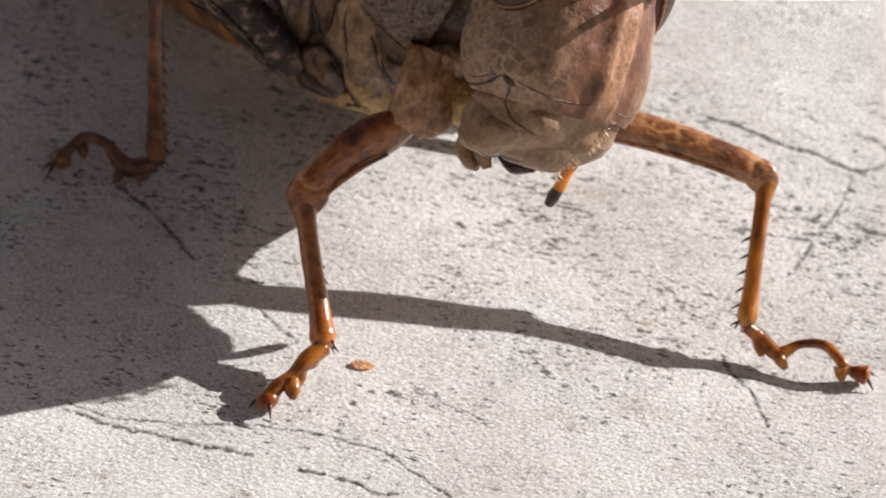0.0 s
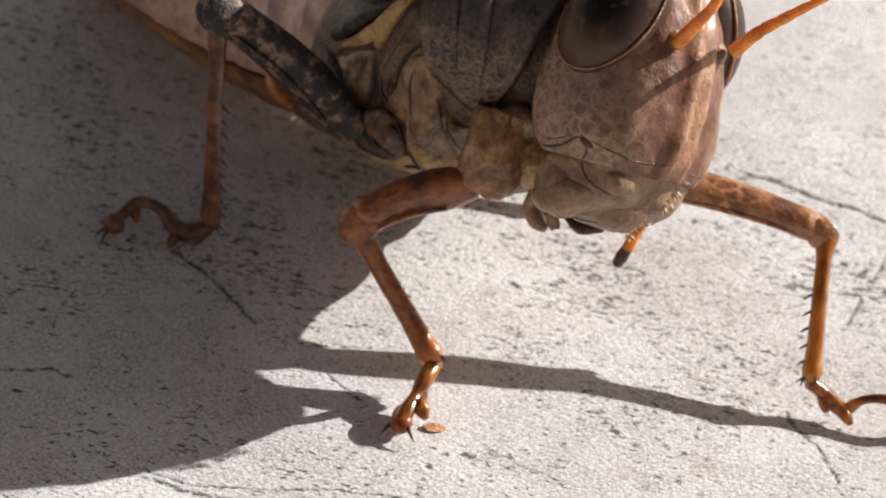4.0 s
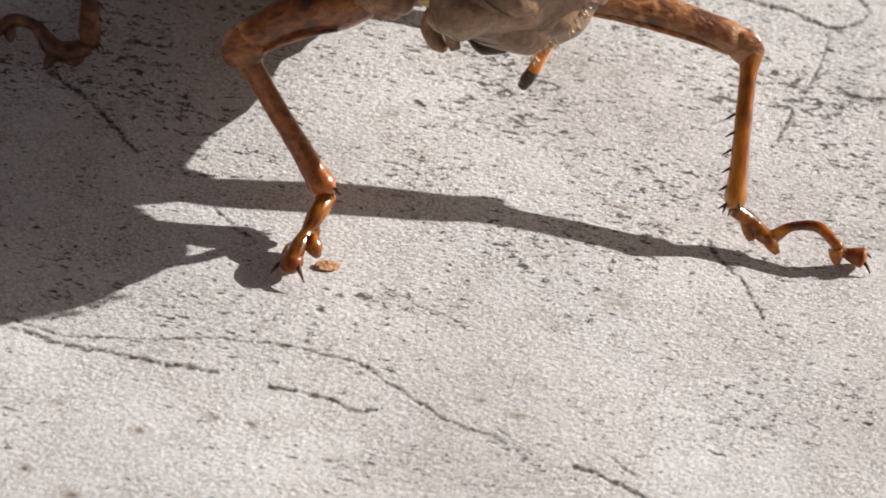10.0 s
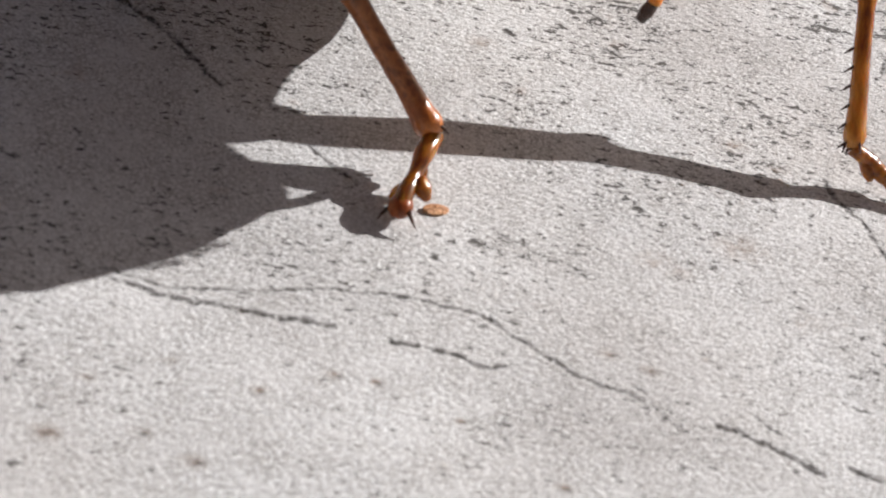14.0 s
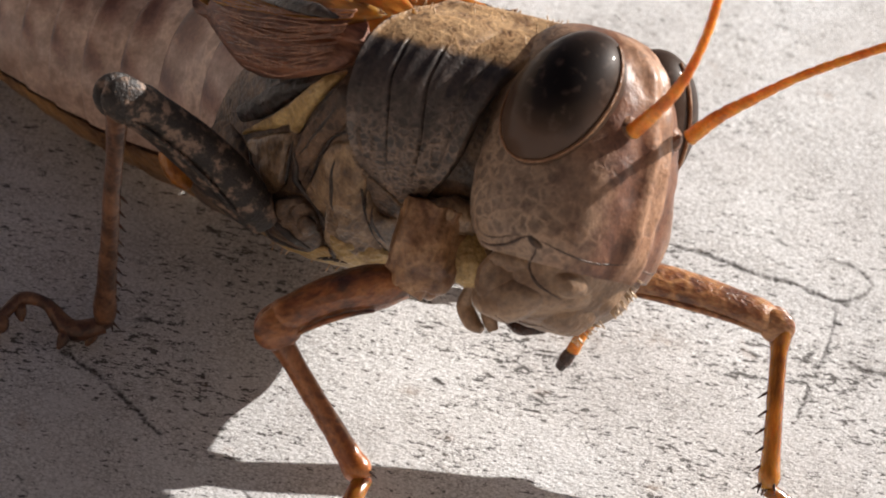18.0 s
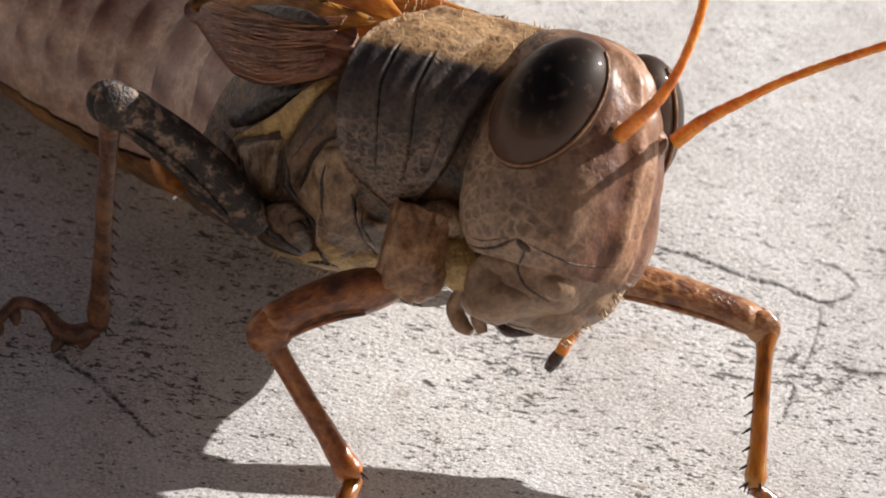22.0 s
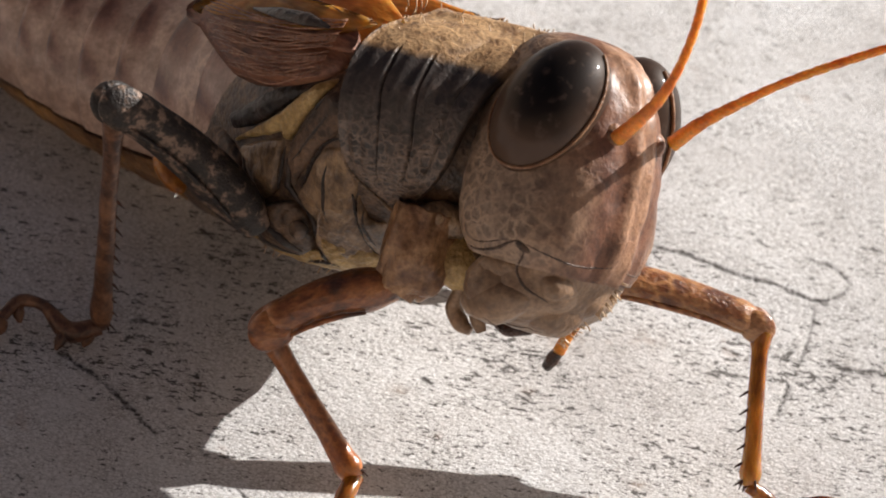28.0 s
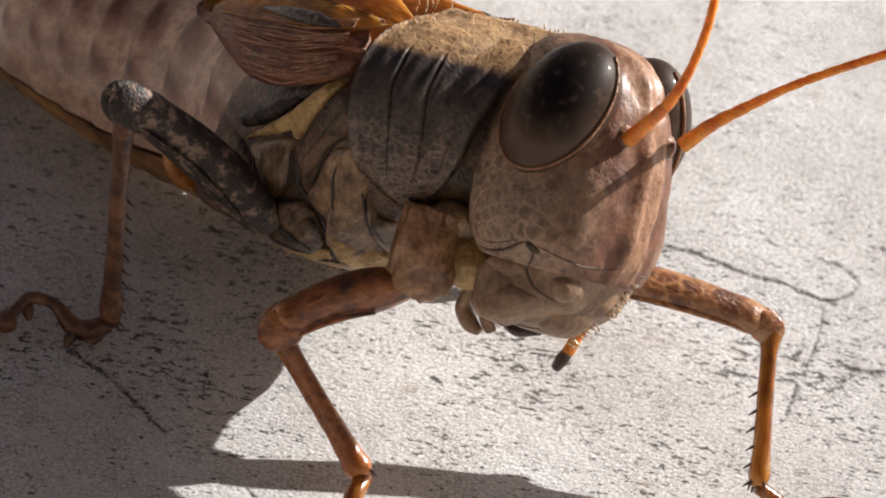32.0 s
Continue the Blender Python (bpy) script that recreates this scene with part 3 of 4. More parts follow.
def set_back_laid(p):
    """Where a place of the straight body comes to lie."""
    p = Vector(p)
    low = max(-0.8 * float(np.interp(p.x, (-2.5, -0.5), (1, 0))), min(1.5, -3.5 - p.z)) * float(np.interp(p.x, (-8.0, -5.0, -1.0, 1.0), (0.0, 0.3, 0.75, 0.9)))
    return set_back(p + LAY_WAY * lay_at(p.x), low + float(np.interp(p.x, LAY_X, SET_K)))


def laid(bm):
    for v in bm.verts:
        v.co = set_back_laid(v.co)
    return bm


def trunk(name, bm, mat, parent, label=""):
    return part(name, laid(bm), mat, parent, label)


def smooth_path(way, count=25):
    keys = [(n, *p) for n, p in enumerate(way)]
    return [tuple(float(c) for c in curve_values(keys, v)) for v in np.linspace(0, len(way) - 1, count)]


def on_skin(points, way, lift=0.0):
    """Lays a line, in the insect's own space, on the outermost skin that it meets along way."""
    bpy.context.view_layer.update()
    deps = bpy.context.evaluated_depsgraph_get()
    way = Vector(way).normalized()
    turn = BODY.to_3x3()
    out = []
    for p in points:
        hit, place, _, _, ob, _ = scene.ray_cast(deps, BODY @ ((Vector(p) - 2.5 * way) * MM), turn @ way, distance=5 * MM)
        q = INV @ place / MM if hit else Vector(p)
        out.append(q - lift * way if (q - Vector(p)).length < 1.2 else Vector(p))
    return out


# -- head: built straight, then turned a little to the insect's left --
# FORTH shifts the head along the camera's line of sight, to fit its view
FORTH = Matrix.Translation(-1.9 * Vector((-0.69, 0.695, -0.2)))
TURN = FORTH @ Matrix.Translation((1.2, -0.22, -2.40)) @ Euler((radians(-11), 0, radians(8))).to_matrix().to_4x4() @ Matrix.Translation((-1.4, 0, 2.2))


def forth(bm):
    bmesh.ops.transform(bm, matrix=FORTH, verts=bm.verts)
    for v in bm.verts:
        v.co = set_back(v.co, 5.4)
    return bm


def turned(bm):
    bmesh.ops.transform(bm, matrix=TURN, verts=bm.verts)
    for v in bm.verts:
        v.co = set_back(v.co, 5.4)
    return bm


HEAD = ((-0.78, 1.35, 0.85, 0.2), (-0.88, 1.8, 0.5, 0.5), (-1.08, 2.15, 0.25, 0.78), (-1.6, 2.5, 0.0, 1.1), (-2.2, 2.7, -0.05, 1.27),
        (-3.0, 2.8, 0.0, 1.48), (-3.6, 2.8, 0.1, 1.6), (-4.0, 2.74, 0.25, 1.57), (-4.3, 2.64, 0.5, 1.4))
MOUTH = ((-3.9, 2.6, 0.6, 1.35), (-4.4, 2.5, 0.75, 1.3), (-4.9, 2.2, 0.95, 1.15), (-5.15, 1.85, 1.1, 0.85), (-5.3, 1.6, 1.2, 0.45))


def head_rings(keys, top, bottom, steps, sides=110, ridge=0.08):
    rings = []
    for z in np.linspace(top, bottom, steps):
        front, back, half = curve_values(keys, z)
        ring = []
        for a in np.linspace(0, 2 * math.pi, sides, endpoint=False):
            c, s = math.cos(a), math.sin(a)
            cx, rx = (front + back) / 2, (front - back) / 2
            y = half * power(s, 0.9)
            x = cx + rx * power(c, 0.85)
            if c > 0:
                x += ridge * (math.exp(-(((abs(y) - 0.17) / 0.1) ** 2)) + 0.35 * math.exp(-((y / 0.12) ** 2))) - 0.5 * ridge * math.exp(-(((abs(y) - 0.45) / 0.16) ** 2))
            ring.append((x, y, z))
        rings.append(ring)
    return rings


HEAD_SKIN = wrinkled(loft(head_rings(HEAD, -0.78, -4.3, 60)), 0.035, 2.2)
zone = HEAD_SKIN.verts.layers.float.new("zone")
for v in HEAD_SKIN.verts:
    v[zone] = max(0.0, min(1.0, 0.12 + 0.5 * max(0, abs(v.co.y) - 0.25) + 0.42 * max(0, 2.15 - v.co.x) - 0.12 * max(0, v.co.z + 2.9))) * min(1.0, max(0.0, (abs(v.co.y) - 0.2) / 0.1) + (v.co.x < 1.6))
head = part("head", turned(HEAD_SKIN), M_FACE, insect, "brown freckled head with a blunt face")
part("mouth_base", turned(wrinkled(loft(head_rings(MOUTH, -3.95, -5.3, 26, 56, 0.0)), 0.05, 1.8)), M_GENA, head, "grey-brown mouth region")
for side in (-1, 1):
    # long, front-to-back and outward axes of the eye
    along = Vector((0.20, -0.36 * side, 0.88)).normalized()
    out = (Vector((0.25, 0.9 * side, 0.35)) - along * along.dot(Vector((0.25, 0.9 * side, 0.35)))).normalized()
    ahead = along.cross(out) * -side
    EYE_AT = Vector((1.61, side * 1.08, -1.93))
    lens = ball((0, 0, 0), (1, 1, 1), seg=48)
    zone = lens.verts.layers.float.new("zone")
    for v in lens.verts:
        n = v.co.normalized()
        v[zone] = 0.9 * (math.hypot(n.x - 0.1, n.y - 0.18) ** 1.3 + max(0, -0.3 - n.y) * 0.5)
        v.co = EYE_AT + ahead * (0.75 * n.x) + along * (1.14 * n.y) + out * (0.72 * n.z)
    part("eye", turned(lens), M_EYE, head, "large glossy dark compound eye")
    rim = [EYE_AT + out * 0.17 + ahead * (0.75 * math.sin(a)) + along * (1.12 * math.cos(a)) for a in np.linspace(0.35, 4.4, 60).tolist()]
    part("eye_rim", turned(tube(rim, [0.028 - 0.018 * max(0.0, k / 59 - 0.5) for k in range(60)], 8)), M_RIM, head, "thin tan raised eye rim")
    # cheek, mandible and lip lobes
    part("mandible", turned(wrinkled(ball((1.38, side * (0.72 - 0.1 * side), -4.72), (0.58, 0.5 - 0.06 * side, 0.54), (0, -20, 0)), 0.07, 2.2)), M_GENA, head, "dull grey-brown mandible")
    part("clypeus_lobe", turned(ball((1.95, side * (0.38 - 0.08 * side), -4.5), (0.5, 0.54, 0.4), (0, 25, 0))), M_GENA, head)
    part("antenna_socket", turned(ball((2.42, side * 0.56, -2.12), (0.2, 0.2, 0.22), seg=20)), M_HEAD, head)
for side in (-1,):
    for place, size, tilt in (((1.55, 1.05, -4.4), (0.52, 0.34, 0.24), -12), ((1.5, 0.96, -4.88), (0.62, 0.42, 0.36), -18), ((2.1, 0.6, -4.42), (0.42, 0.44, 0.28), 12), ((1.3, 1.15, -4.72), (0.26, 0.26, 0.4), 0)):
        part("mouth_lobe", turned(wrinkled(ball((place[0], side * place[1], place[2]), size, (0, tilt, 0), 30), 0.06, 2.4)), M_GENA, head)
part("labrum", turned(wrinkled(ball((1.88, -0.05, -4.86), (0.4, 0.62, 0.44), (0, 32, 0)), 0.04)), M_GENA, head, "grey-brown upper lip")
# seams of the mouth, laid on the skin of both sides as dark rods that colour in the creases' shade
MOUTH_SEAMS = ((((0.95, -1.30, -4.22), (1.2, -1.42, -4.24), (1.59, -1.50, -4.15), (1.88, -1.53, -3.98), (2.03, -1.49, -3.93)), 0.034), (((1.1, -1.46, -4.1), (1.4, -1.53, -4.09), (1.85, -1.55, -3.94)), 0.016),
               (((2.03, -1.49, -3.93), (2.17, -1.4, -3.98), (2.41, -1.13, -4.05), (2.57, -0.83, -4.1), (2.68, -0.35, -4.06), (2.82, -0.1, -3.98)), 0.022),
               (((2.06, -1.47, -4.0), (2.06, -1.42, -4.13), (1.95, -1.32, -4.38), (2.05, -1.2, -4.58), (2.2, -0.99, -4.69), (2.3, -0.6, -4.76)), 0.034),
               (((1.22, -0.95, -5.1), (1.4, -0.75, -5.22), (1.6, -0.5, -5.24), (1.86, -0.2, -5.2)), 0.024))
for side in (-1, 1):
    for way, rad in MOUTH_SEAMS:
        line = [set_back(TURN @ Vector((x, -side * y, z)), 5.4) for x, y, z in smooth_path(way, 33)]
        part("mouth_crease_rod", tube(on_skin(line, (-0.75, -0.62 * side, 0.1), -0.45 * rad), [rad * (0.35 + 0.65 * math.sin(math.pi * k / 32) * (0.85 + 0.15 * math.sin(1.9 * k))) for k in range(33)], 8), M_SEAM, head)
# dark ball that puts the shade of a shallow dip into colour
part("face_dip_shade", turned(ball((1.99, -1.40, -3.98), (0.17, 0.11, 0.09), (0, 30, 20), seg=20)), M_PRON, head, "dark sunk ball for the shade of a dip above the mandible")
part("maxillary_palp", forth(tube(smooth_path(((0.35, -1.15, -4.45), (0.22, -1.2, -4.9), (0.1, -1.2, -5.2), (0.04, -1.15, -5.42), (0.18, -1.1, -5.62), (0.36, -1.05, -5.7))), [float(v) for v in np.interp(np.linspace(0, 1, 25), np.linspace(0, 1, 6), (0.09, 0.07, 0.09, 0.14, 0.14, 0.07))], 14)), M_GENA, head)
part("maxillary_palp", forth(tube(smooth_path(((0.45, -1.0, -4.6), (0.42, -1.0, -5.1), (0.42, -1.0, -5.45), (0.5, -0.95, -5.68))), [float(v) for v in np.interp(np.linspace(0, 1, 25), np.linspace(0, 1, 4), (0.1, 0.1, 0.13, 0.08))], 14)), M_GENA, head)
part("palp_tip", forth(tube(smooth_path(((1.62, 0.05, -5.2), (1.48, -0.05, -5.5), (1.36, -0.1, -5.82))), [float(v) for v in np.interp(np.linspace(0, 1, 25), np.linspace(0, 1, 3), (0.09, 0.09, 0.1))], 14)), M_ANT, head, "orange jointed palp")
part("palp_tip", forth(tube(smooth_path(((1.36, -0.1, -5.8), (1.25, -0.1, -5.97), (1.15, -0.1, -6.12))), [float(v) for v in np.interp(np.linspace(0, 1, 25), np.linspace(0, 1, 3), (0.09, 0.11, 0.08))], 14)), M_CLAW, head, "dark palp end")
part("mandible_tooth", forth(tube(smooth_path(((0.3, -0.55, -5.5), (0.6, -0.5, -5.62), (1.0, -0.4, -5.55))), [float(v) for v in np.interp(np.linspace(0, 1, 25), np.linspace(0, 1, 3), (0.09, 0.13, 0.08))], 14)), M_CLAW, head, "dark mandible tooth")

# antennae: ringed rods
ANT_R = ((0, 2.48, -0.65, -2.2), (0.5, 2.84, -0.65, -1.86), (1.0, 3.14, -0.6, -1.49), (1.5, 3.31, -0.5, -1.07), (2.0, 3.41, -0.4, -0.58), (2.6, 3.43, -0.3, -0.06), (3.4, 3.35, -0.15, 0.7), (5.0, 3.1, 0.1, 2.2))
ANT_L = ((0, 2.42, 0.6, -2.34), (0.55, 2.8, 0.75, -1.94), (1.1, 3.21, 1.0, -1.58), (1.7, 3.68, 1.3, -1.19), (2.3, 4.07, 1.7, -0.88), (2.9, 4.46, 2.1, -0.6), (3.4, 4.82, 2.4, -0.37), (5.0, 5.9, 3.5, 0.3))
for keys in (ANT_R, ANT_L):
    s = np.linspace(0, 5, 150)
    pts = [tuple(curve_values(keys, v)) for v in s]
    rad = [(0.125 - 0.055 * min(1, v / 1.6)) * (1.0 - 0.10 * (math.sin(v * 2 * math.pi / 0.27) > 0.75)) for v in s]
    part("antenna", forth(tube(pts, rad, 12)), M_ANT, head, "ringed orange antenna")

# -- pronotum: a saddle over the thorax, with cross grooves --
FRONT = ((-4.1, -1.05), (-3.95, -0.92), (-3.58, -0.5), (-3.2, -0.2), (-2.48, 0.1), (-1.68, 0.33), (-1.3, 0.5), (-0.9, 0.55))
REAR = ((-4.1, -1.2), (-3.96, -1.34), (-3.8, -1.66), (-3.64, -1.9), (-3.26, -2.05), (-2.87, -2.16), (-2.45, -2.23), (-2.0, -2.32), (-1.42, -2.46), (-1.13, -2.42), (-0.9, -2.42))


def saddle(a0, a1, lift, steps=40, along=190):
    """The saddle between two angles from the crest; lift sets it off the body."""
    outer, inner = [], []
    for a in np.linspace(a0, a1, steps):
        c, s = math.cos(a), math.sin(a)
        z = -2.85 + (1.62 if c > 0 else 1.85) * power(c, 0.9)
        zc = max(-4.1, min(-0.9, z))
        x0, x1 = curve_values(FRONT, zc)[0], curve_values(REAR, zc)[0]
        row, under = [], []
        for t in np.linspace(0, 1, along):
            x = x0 + (x1 - x0) * t
            half = 1.78 + 0.34 * t
            deep = min(1.0, max(0.0, (abs(a) - 0.72) / 0.12)) * min(1.0, max(0.0, (2.0 - abs(a)) / 0.25))
            cut = deep * sum(d * math.exp(-(((t - g0 + g1 * abs(a) - 0.012 * math.sin(9 * a)) / w) ** 2)) for g0, g1, d, w in ((0.84, 0.125, 0.13, 0.009), (0.62, 0.175, 0.12, 0.009), (0.20, 0.045, 0.04, 0.012)))
            cut -= deep * 0.03 * math.sin(7.5 * math.pi * t) ** 2
            edge = 0.035 * math.exp(-(((t - 1) / 0.02) ** 2)) + 0.02 * math.exp(-((t / 0.03) ** 2))
            bulge = 0.05 * math.sin(math.pi * t) + lift + edge - cut + 0.012 * noise.noise((x * 3, s * 6, z * 3))
            row.append((x, (half + bulge) * power(s, 0.85), z + bulge * c + (0.09 * math.exp(-((s / 0.08) ** 2)) if c > 0 else 0)))
            k = lift - 0.12
            under.append((x, (half + k) * power(s, 0.85), z + k * c))
        outer.append(row)
        inner.append(under)
    bm = bmesh.new()
    zone = bm.verts.layers.float.new("zone")
    va = [[bm.verts.new(p) for p in row] for row in outer]
    vb = [[bm.verts.new(p) for p in row] for row in inner]
    for rows in (va, vb):
        for a, row in zip(np.linspace(a0, a1, steps), rows):
            for v in row:
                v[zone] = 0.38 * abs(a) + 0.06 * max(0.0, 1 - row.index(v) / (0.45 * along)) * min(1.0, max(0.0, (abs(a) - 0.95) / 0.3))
    for i in range(steps - 1):
        for j in range(along - 1):
            bm.faces.new((va[i][j], va[i][j + 1], va[i + 1][j + 1], va[i + 1][j]))
            bm.faces.new((vb[i][j], vb[i + 1][j], vb[i + 1][j + 1], vb[i][j + 1]))
    for j in range(along - 1):
        for i in (0, steps - 1):
            bm.faces.new((va[i][j], va[i][j + 1], vb[i][j + 1], vb[i][j]))
    for i in range(steps - 1):
        for j in (0, along - 1):
            bm.faces.new((va[i][j], va[i + 1][j], vb[i + 1][j], vb[i][j]))
    return bm


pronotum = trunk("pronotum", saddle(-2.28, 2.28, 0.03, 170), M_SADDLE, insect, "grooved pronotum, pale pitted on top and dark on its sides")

# its raised lower and rear rim
for side in (-1, 1):
    rim = []
    for a, t in [(a, 1.0) for a in np.linspace(0.5, 2.26, 40)] + [(2.26, t) for t in np.linspace(0.97, 0.0, 30)]:
        c, s = math.cos(a), math.sin(a)
        z = -2.85 + (1.62 if c > 0 else 1.85) * power(c, 0.9)
        zc = max(-4.1, min(-0.9, z))
        x0, x1 = curve_values(FRONT, zc)[0], curve_values(REAR, zc)[0]
        rim.append((x0 + (x1 - x0) * t, side * (1.84 + 0.34 * t) * power(s, 0.85), z + 0.05 * c))
    trunk("pronotum_rim", tube(rim, [0.024] * len(rim), 8), M_LOBE, pronotum, "pale raised rim of the pronotum")

# -- thorax --
THOR = ((0.5, -1.6, -4.5, 1.1, 0.9), (-1.0, -1.7, -5.05, 1.55, 0.85), (-2.4, -1.8, -5.62, 1.85, 0.8), (-3.9, -1.9, -5.88, 1.9, 0.8), (-5.5, -2.0, -5.85, 1.8, 0.85), (-7.0, -2.2, -5.8, 1.6, 0.9))


def bend(x):
    """How far the abdomen swings to the insect's left."""
    d = x + 5.2
    return 0.02 * (math.sqrt(d * d + 1.2) - d)


def shell(keys, x0, x1, steps, sides=56, a0=0.0, a1=2 * math.pi, swell=None, bent=False):
    rings = []
    whole = a1 - a0 > 6.28
    for n, x in enumerate(np.linspace(x0, x1, steps)):
        top, bottom, half, e = curve_values(keys, x)
        k = 1 + (swell(n / (steps - 1)) if swell else 0)
        ring = []
        for a in np.linspace(a0, a1, sides, endpoint=not whole):
            c, s = math.cos(a), math.sin(a)
            ring.append((x, (bend(x) if bent else 0) + k * half * power(s, e), (top + bottom) / 2 + k * (top - bottom) / 2 * power(c, e)))
        rings.append(ring)
    return rings


thorax = trunk("thorax", loft(shell(THOR, 0.5, -7.0, 50)), M_THORAX, insect, "olive-brown thorax")


# lumps added out of sight under the breast to widen the body's cast shadow
part("breast_shade_lump", wrinkled(ball(local(-1.35, -13.75, 1.9), (2.6, 1.35, 0.9), (0, 0, 0), 28), 0.05), M_THORAX, thorax, "hidden brown lump below the breast, added to cast shade")
part("breast_shade_lump", wrinkled(ball(local(-1.2, -12.3, 1.5), (2.0, 1.3, 0.9), (0, 0, 0), 24), 0.05), M_THORAX, thorax, "hidden brown lump below the breast, added to cast shade")
part("breast_shade_lump", wrinkled(ball(local(-2.7, -12.2, 1.35), (2.1, 1.4, 0.8), (0, 0, 0), 24), 0.05), M_THORAX, thorax, "hidden brown lump below the breast, added to cast shade")


def side_of(x, z):
    top, bottom, half, e = curve_values(THOR, x)
    c = min(1, abs(z - (top + bottom) / 2) / ((top - bottom) / 2)) ** (1 / e)
    return half * math.sqrt(max(0, 1 - c * c)) ** e


def plate(outline, lift, dome, side, rows=7, ripple=0.0):
    """A raised body plate: an outline in side view laid on the thorax."""
    k = np.array(outline, float)
    n = len(k)
    pts = []
    for i in range(n):
        p0, p1, p2, p3 = k[i - 1], k[i], k[(i + 1) % n], k[(i + 2) % n]
        for t in np.linspace(0, 1, 6, endpoint=False):
            pts.append(0.5 * (2 * p1 + (p2 - p0) * t + (2 * p0 - 5 * p1 + 4 * p2 - p3) * t * t + (3 * p1 - p0 - 3 * p2 + p3) * t**3))
    pts = np.array(pts)
    mid = pts.mean(0)
    rings = []
    for r in range(rows):
        f = r / (rows - 1)
        shrink = 1 - 0.97 * f
        h = -0.08 + (0.08 + lift) * min(1, f * rows / 1.5) + dome * (1 - (1 - f) ** 2)
        ring = []
        for p in pts:
            x, z = mid + (p - mid) * shrink
            ring.append((x, side * (side_of(x, z) + h + ripple * noise.noise((x * 2.5, z * 2.5, 3))), z))
        rings.append(ring)
    return loft(rings)


EPISTERNUM = ((-2.0, -3.2), (-2.5, -3.36), (-2.74, -3.44), (-2.98, -3.92), (-3.13, -4.31), (-3.05, -4.55), (-2.8, -4.66), (-2.74, -5.06), (-2.9, -5.45), (-2.2, -5.32), (-1.81, -5.2), (-1.93, -4.64), (-1.97, -4.13))
DARKSTRIP = ((-2.95, -2.42), (-3.16, -2.99), (-3.49, -3.59), (-3.58, -4.04), (-3.58, -4.31), (-3.37, -4.31), (-3.2, -4.04), (-3.01, -3.8), (-2.74, -3.41), (-2.45, -3.08), (-2.5, -2.6))
YELLOW = ((-2.95, -2.36), (-3.19, -2.42), (-3.58, -2.78), (-4.03, -3.26), (-4.84, -3.74), (-4.99, -3.88), (-4.3, -3.62), (-3.76, -3.44), (-3.55, -3.52), (-3.37, -3.17), (-3.14, -2.75))
METAPLATE = ((-4.81, -3.9), (-3.78, -3.5), (-3.66, -3.68), (-3.7, -4.07), (-3.7, -4.4), (-4.33, -4.82), (-4.44, -4.4), (-4.63, -4.1))
MIDCOXA = ((-4.39, -4.97), (-3.7, -4.58), (-3.25, -4.49), (-2.95, -4.79), (-3.12, -5.33), (-3.8, -5.6), (-4.5, -5.55))
BLACK = ((-5.23, -3.56), (-5.02, -3.29), (-3.94, -2.6), (-3.1, -2.38), (-3.82, -2.97), (-4.27, -3.35), (-4.96, -3.66))
COLLAR = ((-1.95, -4.0), (-1.74, -4.36), (-1.45, -4.42), (-1.58, -4.94), (-1.7, -5.12), (-1.87, -4.91), (-1.92, -4.5))
HINDPLATE = ((-5.6, -3.7), (-4.85, -3.95), (-4.65, -4.7), (-4.9, -5.3), (-5.9, -5.2), (-6.2, -4.3))
# The shade inside the empty socket is put into a near-black sheet.
SOCKET = ((-6.3, -3.1), (-5.7, -2.72), (-5.1, -2.75), (-4.48, -2.9), (-5.15, -3.3), (-5.71, -3.55))
FLANK = ((-2.72, -4.95), (-2.3, -5.0), (-1.85, -4.98), (-1.72, -5.2), (-2.2, -5.42), (-2.85, -5.56), (-2.8, -5.2))
BELLY = ((-5.6, -5.3), (-4.2, -5.42), (-2.81, -5.25), (-1.72, -5.05), (-1.2, -5.2), (-1.6, -5.42), (-3.1, -5.72), (-4.6, -5.78))
